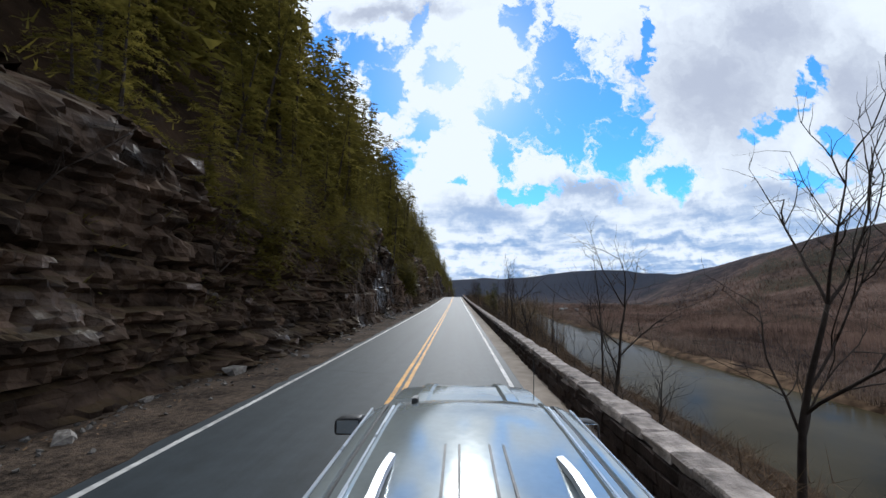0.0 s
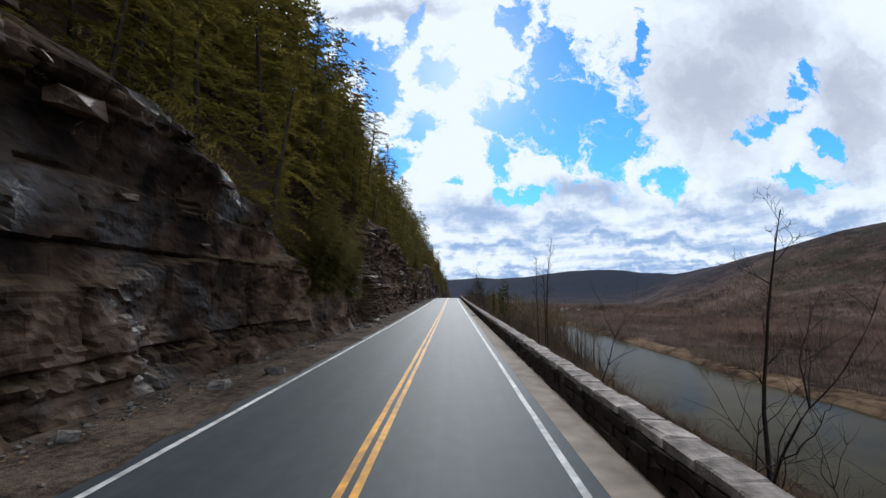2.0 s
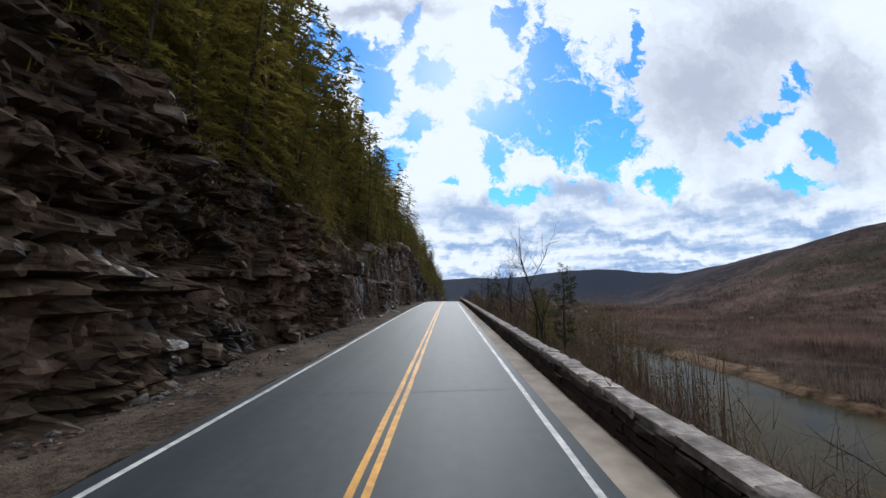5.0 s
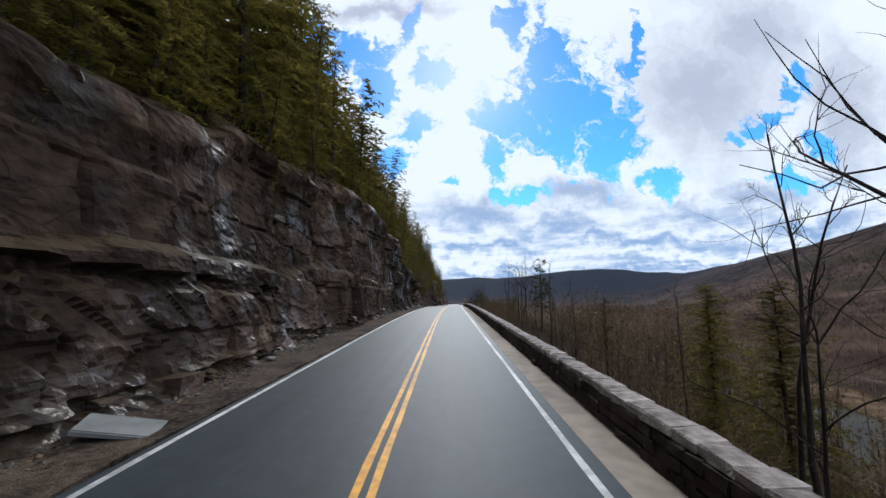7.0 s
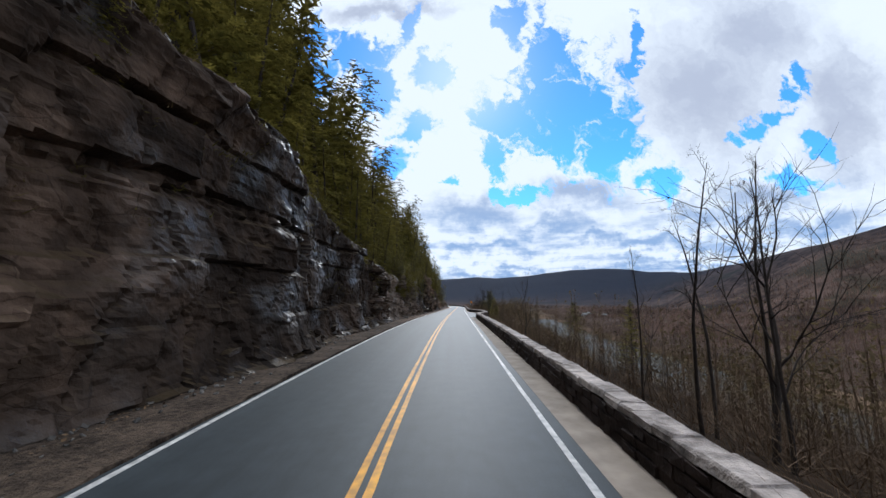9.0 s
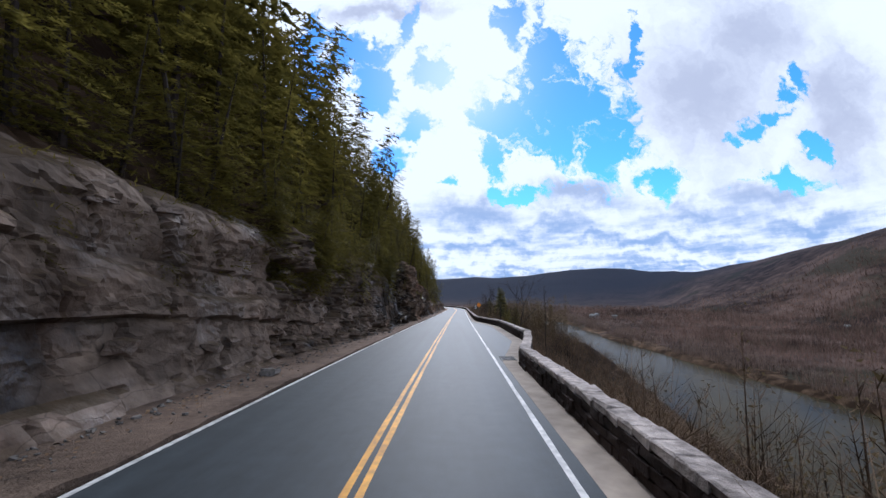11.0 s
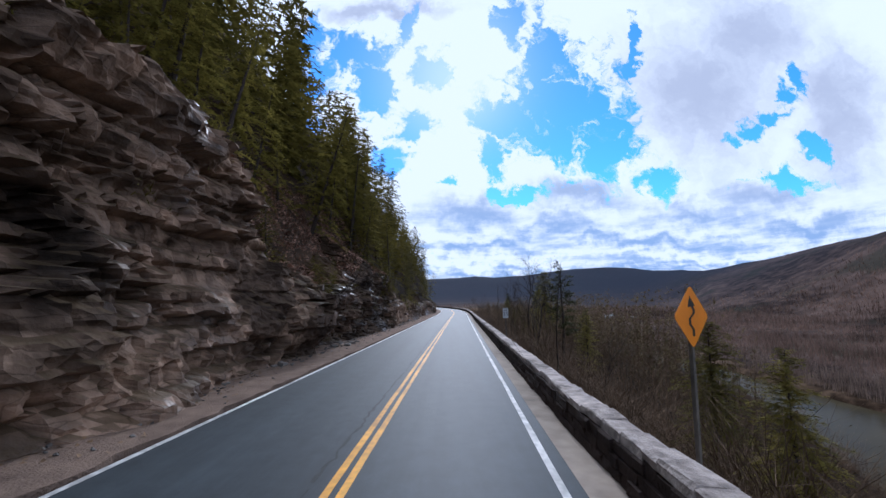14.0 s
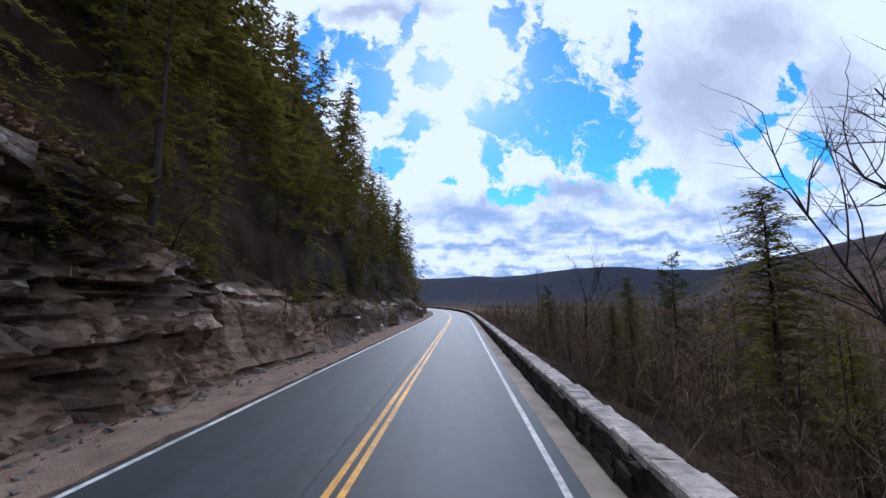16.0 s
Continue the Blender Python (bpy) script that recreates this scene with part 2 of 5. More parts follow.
streaks(M_ASPHALT)
M_SHOULDER = mat("paved_shoulder", (.29, .235, .19), .9, .25, 2.0, .4, 40, second=(.38, .31, .25), dist=.01)
M_GRAVEL = mat("gravel", (.036, .026, .020), .95, .5, 7.0, 1.0, 22, second=(.098, .071, .052), spec=.1, dist=.05)
M_WHITE = mat("white_paint", (.44, .42, .40), .6, .15, 6.0, .2, 80, second=(.66, .63, .60), dist=.004, tight=.10)
M_YELLOW = mat("yellow_paint", (.50, .22, .015), .6, .15, 5.0, .2, 80, second=(.78, .36, .02), dist=.004, tight=.12)


def stretch_tone(m, y0, y1, colour, most, end=2000):
    """Sandier rock and gravel, and sun or shade put into their colour, along a stretch of the road, with a ragged
    change.
    """
    nt = m.node_tree
    N, L = nt.nodes.new, nt.links.new
    b = nt.nodes["Principled BSDF"]
    geo, sep, nz, mul, mr, gr, mx, tint = (N("ShaderNode" + k) for k in ("NewGeometry", "SeparateXYZ", "TexNoise", "Math", "MapRange", "TexNoise", "Mix", "Mix"))
    L(geo.outputs["Position"], sep.inputs[0]), L(geo.outputs["Position"], nz.inputs["Vector"]), L(geo.outputs["Position"], gr.inputs["Vector"])
    nz.inputs["Scale"].default_value, nz.inputs["Detail"].default_value = .35, 6
    gr.inputs["Scale"].default_value, gr.inputs["Detail"].default_value = 2.2, 10
    mul.operation, mul.inputs[1].default_value = "MULTIPLY_ADD", 34.0
    L(nz.outputs[0], mul.inputs[0]), L(sep.outputs[1], mul.inputs[2])
    mr.inputs[1].default_value, mr.inputs[2].default_value = y0 + 17, y1 + 17
    mr.inputs[4].default_value = most
    L(mul.outputs[0], mr.inputs[0])
    stop, both = N("ShaderNodeMapRange"), N("ShaderNodeMath")
    stop.inputs[1].default_value, stop.inputs[2].default_value, stop.inputs[3].default_value, stop.inputs[4].default_value = end + 17, end + 27, 1, 0
    L(mul.outputs[0], stop.inputs[0])
    both.operation = "MULTIPLY"
    L(mr.outputs[0], both.inputs[0]), L(stop.outputs[0], both.inputs[1])
    tint.data_type = "RGBA"
    L(gr.outputs[0], tint.inputs[0])
    tint.inputs[6].default_value, tint.inputs[7].default_value = (*(c * .35 for c in colour), 1), (*(c * 1.6 for c in colour), 1)
    mx.data_type = "RGBA"
    L(both.outputs[0], mx.inputs[0]), L(b.inputs["Base Color"].links[0].from_socket, mx.inputs[6]), L(tint.outputs[2], mx.inputs[7])
    L(mx.outputs[2], b.inputs["Base Color"])


M_ROCK = mat("rock", (.018, .0115, .0082), .66, .5, 1.0, .9, 5, second=(.115, .074, .052), dist=.08, middle=(.052, .032, .0215), tight=.12, spec=.12)
# sunlit stretches lightened and shaded ones darkened in the rock's own colour
stretch_tone(M_ROCK, 203, 211, (.185, .142, .112), .65, 235)
stretch_tone(M_ROCK, 258, 262, (.260, .175, .122), .75, 270)
stretch_tone(M_ROCK, 270, 274, (.045, .032, .025), .6, 281)
stretch_tone(M_ROCK, -80, -70, (.085, .057, .041), .6, 17)
stretch_tone(M_ROCK, 168, 174, (.024, .017, .013), .8, 200)
stretch_tone(M_ROCK, 239, 243, (.020, .015, .011), .9, 257)
stretch_tone(M_ROCK, 18, 22, (.032, .023, .017), .6, 34)
stretch_tone(M_ROCK, 55, 58, (.115, .080, .054), .5, 68)
stretch_tone(M_ROCK, 284, 287, (.036, .026, .020), .65, 297)
stretch_tone(M_ROCK, 297, 303, (.260, .175, .122), .75, 309)
stretch_tone(M_ROCK, 309, 319, (.110, .078, .056), .5)
stretch_tone(M_ROCK, 74, 80, (.125, .085, .060), .6, 96)
stretch_tone(M_ROCK, 120, 128, (.110, .075, .055), .35, 168)
cracked(M_ROCK)
stretch_tone(M_GRAVEL, 200, 225, (.220, .155, .118), .85)
stretch_tone(M_GRAVEL, 280, 290, (.25, .172, .130), .8)
# near-black because the shade on the parapet's face is part of this colour
M_SHADEDSTONE = mat("shaded_wall_stone", (.022, .0145, .012), .9, .4, 3.0, .8, 22, second=(.044, .031, .027), obj=.3, spec=.15, dist=.03)
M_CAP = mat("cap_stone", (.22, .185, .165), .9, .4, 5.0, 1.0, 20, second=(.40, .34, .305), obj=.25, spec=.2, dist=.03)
M_SOIL = mat("forest_floor", (.018, .012, .008), .95, .5, .5, .8, 3, second=(.042, .026, .016), spec=.05, dist=.2)
M_WATER = mat("river_water", (.042, .034, .019), .16, .3, .05, .12, .6, second=(.058, .047, .028), spec=.5, dist=.03)
M_WATER.node_tree.nodes["Principled BSDF"].inputs["IOR"].default_value = 1.05
M_BARK = mat("bark", (.045, .034, .028), .9, .35, 6.0, .6, 30, spec=.15, dist=.02)
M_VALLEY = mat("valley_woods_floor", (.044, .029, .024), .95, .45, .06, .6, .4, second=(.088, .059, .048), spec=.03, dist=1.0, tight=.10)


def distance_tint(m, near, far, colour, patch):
    """Distance haze put into the colour of the far woods, and dark evergreen patches on the slopes."""
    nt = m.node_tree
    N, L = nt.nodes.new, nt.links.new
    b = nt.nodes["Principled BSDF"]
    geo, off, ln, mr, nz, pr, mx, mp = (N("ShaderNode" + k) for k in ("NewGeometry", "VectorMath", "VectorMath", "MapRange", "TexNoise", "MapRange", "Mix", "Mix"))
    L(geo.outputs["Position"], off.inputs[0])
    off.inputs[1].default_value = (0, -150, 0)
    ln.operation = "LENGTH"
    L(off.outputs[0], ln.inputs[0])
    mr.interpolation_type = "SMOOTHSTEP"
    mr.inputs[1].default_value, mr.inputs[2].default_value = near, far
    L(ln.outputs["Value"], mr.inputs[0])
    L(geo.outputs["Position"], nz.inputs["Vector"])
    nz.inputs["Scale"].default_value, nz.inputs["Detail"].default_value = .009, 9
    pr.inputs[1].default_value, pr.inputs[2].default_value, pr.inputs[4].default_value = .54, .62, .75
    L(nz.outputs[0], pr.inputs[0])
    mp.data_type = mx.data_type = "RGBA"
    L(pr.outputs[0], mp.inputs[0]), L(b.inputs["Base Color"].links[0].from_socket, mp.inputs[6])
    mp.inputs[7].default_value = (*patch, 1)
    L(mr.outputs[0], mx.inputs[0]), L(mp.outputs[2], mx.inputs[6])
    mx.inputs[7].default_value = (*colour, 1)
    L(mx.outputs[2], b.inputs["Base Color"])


# the far colour is blue-grey haze painted over the woods
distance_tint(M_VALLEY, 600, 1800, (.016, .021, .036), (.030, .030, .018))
M_BANK = mat("bank_grass", (.050, .030, .018), .95, .5, .25, .6, 2, second=(.115, .075, .048), spec=.03, dist=.4, tight=.1)


def leafy(name, base, second, obj, scale=1.2, tight=.15, clear=.35):
    """Foliage that lets some light through."""
    m = mat(name, base, .75, .45, scale, 0, obj=obj, second=second, spec=.12, tight=tight)
    nt = m.node_tree
    b = nt.nodes["Principled BSDF"]
    tr, mx = nt.nodes.new("ShaderNodeBsdfTranslucent"), nt.nodes.new("ShaderNodeMixShader")
    mx.inputs[0].default_value = clear
    src = b.inputs["Base Color"].links[0].from_socket
    nt.links.new(src, tr.inputs[0])
    nt.links.new(b.outputs[0], mx.inputs[1]), nt.links.new(tr.outputs[0], mx.inputs[2])
    nt.links.new(mx.outputs[0], nt.nodes["Material Output"].inputs[0])
    return m


M_NEEDLE = leafy("needles", (.096, .088, .022), (.205, .166, .036), .4, clear=.54)

M_PINE = leafy("pine_needles", (.046, .052, .022), (.098, .100, .040), .3, clear=.4)


# ---- mesh helpers ----
def mesh_ob(name, verts, faces, material, parent=None, label="", smooth=False):
    me = bpy.data.meshes.new(name)
    me.from_pydata([tuple(v) for v in np.asarray(verts, float).tolist()], [], faces if isinstance(faces, list) else np.asarray(faces).tolist())
    if smooth:
        me.polygons.foreach_set("use_smooth", [True] * len(me.polygons))
    me.materials.append(material)
    me.update()
    ob = new(name, me)
    if parent is not None:
        ob.parent = parent
    return tagged(ob, label)


def part(name, bm, material, parent, label=""):
    me = bpy.data.meshes.new(name)
    bm.to_mesh(me)
    bm.free()
    me.materials.append(material)
    ob = new(name, me)
    ob.parent = parent
    return tagged(ob, label)


def grid_faces(rows, cols):
    i = np.arange((rows - 1) * cols).reshape(rows - 1, cols)[:, :-1]
    return np.stack([i, i + 1, i + cols + 1, i + cols], -1).reshape(-1, 4)


def strip(name, d0, d1, up, y0, y1, material, step=2.0, thick=0.0, wob=0.0):
    """A band along the road between two offsets, as a slab with sides."""
    ys = np.arange(y0, y1 + step / 2, step)
    a = np.array([d0(y) if callable(d0) else d0 for y in ys])
    b = np.array([d1(y) if callable(d1) else d1 for y in ys])
    if wob:
        rng = np.random.default_rng(5)
        a, b = a + rng.normal(0, wob, len(ys)), b + rng.normal(0, wob, len(ys))
    x, z = cx(ys), zr(ys) + up
    cols = [np.stack([x + a, ys, z - thick], -1), np.stack([x + a, ys, z], -1), np.stack([x + b, ys, z], -1), np.stack([x + b, ys, z - thick], -1)]
    return mesh_ob(name, np.stack(cols, 1).reshape(-1, 3), grid_faces(len(ys), 4), material)


def fbm(x, y, seed=0, octaves=4):
    """Value noise on numpy arrays, about -1 to 1."""
    tot, amp = 0, 1.0
    x, y = np.asarray(x, float), np.asarray(y, float)
    for o in range(octaves):
        xi, yi = np.floor(x).astype(np.int64), np.floor(y).astype(np.int64)
        fx, fy = x - xi, y - yi
        fx, fy = fx * fx * (3 - 2 * fx), fy * fy * (3 - 2 * fy)

        def h(i, j):
            n = (i * 374761393 + j * 668265263 + (seed + o * 17) * 974711) & 0x7fffffff
            n = ((n ^ (n >> 13)) * 1274126177) & 0x7fffffff
            return ((n ^ (n >> 16)) & 0xffff) / 32767.5 - 1
        v = (h(xi, yi) * (1 - fx) + h(xi + 1, yi) * fx) * (1 - fy) + (h(xi, yi + 1) * (1 - fx) + h(xi + 1, yi + 1) * fx) * fy
        tot, amp = tot + v * amp, amp * .5
        x, y = x * 2.03 + 7.1, y * 2.03 + 3.7
    return tot / 1.6


# ---- ground ----
WALL_IN = 4.1


def wall_in(y):
    """The offset of the parapet's road face: it swings out round a lay-by."""
    return float(np.interp(y, [-100, 217.8, 222.7, 228, 246, 254.5, 259, 264, 900], [WALL_IN, WALL_IN, 5.15, 6.1, 6.2, 5.0, 4.2, 4.0, WALL_IN]))


def edge_left(y):
    return float(np.interp(y, [0, 70, 130, 170, 225, 255, 280, 320], [-3.36, -3.42, -3.65, -3.7, -3.95, -3.95, -3.75, -3.68]))


def edge_right(y):
    return float(np.interp(y, [0, 180, 230, 900], [3.1, 3.1, 3.2, 3.2]))


RIVER = -31.0


def river_x(y):
    """The line that the river keeps to: beside the road at first, straight on where the road swings away."""
    y = np.asarray(y, float)
    return np.where(y < 340, cx(y), cx(340.0) + .10 * np.clip(y - 480, 0, 480) - 1.6 * np.maximum(y - 960, 0))


def shore(y):
    """How the river's shores wander."""
    y = np.asarray(y, float)
    return 3.2 * fbm(y / 48, 0 * y, 63, 4)


def hills(x, y):
    """The hills beyond the river, by bearing from the middle of the way."""
    r = np.hypot(x, y - 150)
    az = np.degrees(np.arctan2(x, y - 150))
    crest = np.interp(az, [-12, -6, 0, 4, 7, 12, 18, 22, 27, 33, 38, 44, 50, 58, 70, 100], [.040, .044, .047, .053, .049, .054, .068, .070, .064, .066, .088, .115, .145, .165, .17, .12])
    dist = np.interp(az, [-12, 10, 26, 32, 45, 100], [3300, 3000, 2600, 1700, 1150, 900])
    up = crest * dist
    k = np.clip((r - dist * .42) / (dist * .58), 0, 1)
    return up * (k * k * (3 - 2 * k)) * (1 + .05 * fbm(x / 300, y / 300, 4))


def ground_z(x, y):
    d = x - cx(y) + np.clip((y - 1000) / 200, 0, 1) * 1500
    z0 = zr(y)
    e = np.where(d < 20, d, np.maximum(np.minimum(d, x - river_x(y)), 20 + (d - 20) * .4))
    e = e + shore(y) * np.clip((e - 25) / 15, 0, 1) * np.clip((200 - e) / 40, 0, 1)
    steep = np.interp(e, [4.9, 7, 20, 60, 66, 117, 121, 128, 262, 5000], [-.15, -1.5, -11.5, -30.2, -33, -33, -29.5, -28.6, -27.5, -27.5])
    terrace = np.interp(e, [4.9, 7, 20, 34, 60, 66, 117, 121, 128, 262, 5000], [-.15, -1.0, -5, -9, -30.2, -33, -33, -29.5, -28.6, -27.5, -27.5])
    share = np.interp(y, [140, 170, 195, 212, 283, 300, 370, 420, 900], [0, 1, 1, 0, 0, 1, 1, 0, 0])
    right = steep * (1 - share) + terrace * share
    wgt = np.clip((d - 5) / 50, 0, 1)
    zright = right + z0 * (1 - wgt)
    zright = zright + np.where((e > 128), hills(x, y) * np.clip((e - 128) / 30, 0, 1) + 1.2 * fbm(x / 40, y / 40, 9) * np.clip((e - 128) / 100, 0, 1), 0) + np.where((d > 6) & (d < 54), .8 * fbm(x / 6, y / 6, 3), 0)
    k = 1 + .18 * fbm(y / 28, y * 0, 12, 3)
    left = z0 + np.interp(-d, [6.4, 7.6, 9.0, 12, 30, 60, 200, 5000], [-.15, .2, 6.2, 11.5, 40, 62, 110, 150]) * np.where(-d > 7, k, 1) + np.where(d < -9, .5 * fbm(x / 3, y / 3, 6), 0)
    return np.where(d > 0, np.where(d < 4.9, z0 - .15, zright), np.where(d > -6.4, z0 - .15, left))


def axis_steps(parts):
    return np.concatenate([np.arange(a, b, s) for a, b, s in parts])


gy = axis_steps([(-400, -60, 20), (-60, 480, 2.5), (480, 1200, 16), (1200, 5000, 80)])
gd = np.unique(np.concatenate([axis_steps([(-2500, -200, 120), (-200, -40, 8), (-40, -13, 1.5), (-13, -6, .5), (-6, 4.9, 1.6), (4.9, 20, 1.0), (20, 60, 2.0), (60, 68, 2), (68, 114, 6), (114, 150, 2), (150, 1000, 14), (1000, 4700, 70)]), [4.9]]))
GD, GY = np.meshgrid(gd, gy)
GX = GD + cx(GY)
ground = mesh_ob("ground", np.stack([GX, GY, ground_z(GX, GY)], -1).reshape(-1, 3), grid_faces(len(gy), len(gd)), M_SOIL, smooth=True)
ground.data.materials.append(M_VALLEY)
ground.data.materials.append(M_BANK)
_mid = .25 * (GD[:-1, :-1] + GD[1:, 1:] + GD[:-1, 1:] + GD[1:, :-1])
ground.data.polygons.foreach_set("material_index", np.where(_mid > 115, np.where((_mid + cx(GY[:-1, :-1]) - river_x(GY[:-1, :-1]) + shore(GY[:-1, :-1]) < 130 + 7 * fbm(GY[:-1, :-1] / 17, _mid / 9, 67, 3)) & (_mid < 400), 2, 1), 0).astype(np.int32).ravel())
tagged(ground, "brown leaf-littered ground, river valley and wooded hills", "ground", kind="structure")
water = mesh_ob("water", [(river_x(y) + d, y, RIVER) for y in np.arange(-400, 2600, 20.0) for d in (53.0, 129.0)], grid_faces(150, 2), M_WATER)
tagged(water, "calm olive-brown river between wooded banks", "river", kind="structure")

# ---- road ----
road = strip("road", edge_left(0) - .5, lambda y: max(edge_right(y) + .3, wall_in(y) - .85), 0, -40, 620, M_ASPHALT, thick=.2)
tagged(road, "grey worn asphalt two-lane road", "road", kind="structure")
shoulder = strip("pavement", lambda y: max(edge_right(y) + .3, wall_in(y) - .85), lambda y: wall_in(y) + .1, .004, -40, 620, M_SHOULDER, thick=.2, step=1.0)
tagged(shoulder, "pale dusty paved shoulder beside the stone wall", "pavement", kind="structure")
verge = strip("verge", lambda y: -7.2, lambda y: edge_left(y) - .3, .006, -40, 620, M_GRAVEL, thick=.2, wob=.06, step=.5)
tagged(verge, "gravel verge with leaves and stones below the cliff", "verge", kind="structure")
for nm, f0, f1, m_ in (("edge_line", lambda y: edge_left(y) - .06, lambda y: edge_left(y) + .06, M_WHITE), ("edge_line", lambda y: edge_right(y) - .06, lambda y: edge_right(y) + .06, M_WHITE),
                       ("centre_line", -.17, -.05, M_YELLOW), ("centre_line", .05, .17, M_YELLOW)):
    tagged(strip(nm, f0, f1, .006, -40, 620, m_, step=1.0, wob=.006), "painted line worn along the asphalt road", "road marking", kind="structure")


# ---- cliff ----
TOP_Y = [-40, 9, 14, 22, 30, 35, 40, 48, 53, 57, 65, 68, 73, 82, 90, 98, 110, 122, 127, 133, 138, 143, 150, 158, 170, 180, 192, 204, 218, 228, 236, 244, 250, 256, 262, 267, 270.5, 273, 280, 286, 290, 301, 306, 313, 560]
TOP_Z = [6.5, 6.3, 5, 5.6, 6.5, 9.6, 9.2, 8, 6.6, 4.2, 3.9, 6.2, 9.4, 9.4, 9.2, 8, 7.6, 5.6, 5.6, 6.8, 7.6, 9.6, 9.6, 10.6, 10.6, 9.4, 6.4, 5.4, 5.6, 5.3, 6.4, 5.4, 7, 7.2, 9, 9.2, 7.6, 4, 3.6, 4.6, 6.2, 5.6, 3.2, 2.3, 2.3]


def cliff_top(y):
    return np.interp(y, TOP_Y, TOP_Z) + .6 * fbm(y / 7, 0 * y, 21, 3) + .55 * fbm(y / 1.9, 0 * y, 24, 2)


def massive_share(y):
    """Where the rock stands in thick smooth beds rather than thin broken ones."""
    return np.interp(y, [-20, 30, 34, 50, 54, 72, 80, 118, 128, 134, 186, 196, 205, 235, 240, 255, 259, 270, 276, 300, 304, 560],
                     [.55, .6, 1, .9, .15, .15, .3, .2, .6, 1, 1, .4, .1, .1, .9, .8, .2, .15, .2, .3, .8, .6])


def cliff_face(Y, Zi):
    """How far the rock face lies from the yellow line, without its single blocks."""
    big = massive_share(Y)
    top = cliff_top(Y)
    f = 6.3 + .85 * fbm(Y / 13, Zi / 10, 41, 3) + .42 * fbm(Y / 4.2, Zi / 14, 45, 2) + (.36 - .2 * big) * fbm(Y / 3.0, Zi / 1.8, 43, 3) + np.clip(Zi, 0, 12) * .06
    # a lip along the top, strongest where a thick slab hangs out
    lip = np.interp(Y, [-20, 32, 36, 46, 50, 140, 148, 176, 186, 560], [.35, .35, 1.25, 1.1, .3, .3, .75, .75, .35, .35])
    f = f - lip * np.exp(-((Zi - top + .65) / .55) ** 2) * np.clip(fbm(Y / 6, Y * 0, 55, 2) + .65, .25, 1.2)
    # the upper beds stand back from the lower ones
    f = f + .55 * np.clip((Zi - 3.4 - 1.6 * fbm(Y / 9, 0 * Y, 49, 2)) / .25, 0, 1) * np.clip(fbm(Y / 12, 0 * Y, 52, 2) + .35, 0, 1)
    # clefts from top to bottom
    f = f + 1.3 * np.clip(fbm(Y / 5.0, Zi / 30, 61, 2) - .34, 0, 1)
    # a hollow under the low broken ledge
    f = f + .9 * np.exp(-(Zi / .8) ** 2) * np.interp(Y, [266, 271, 280, 284], [0, 1, 1, 0])
    return f


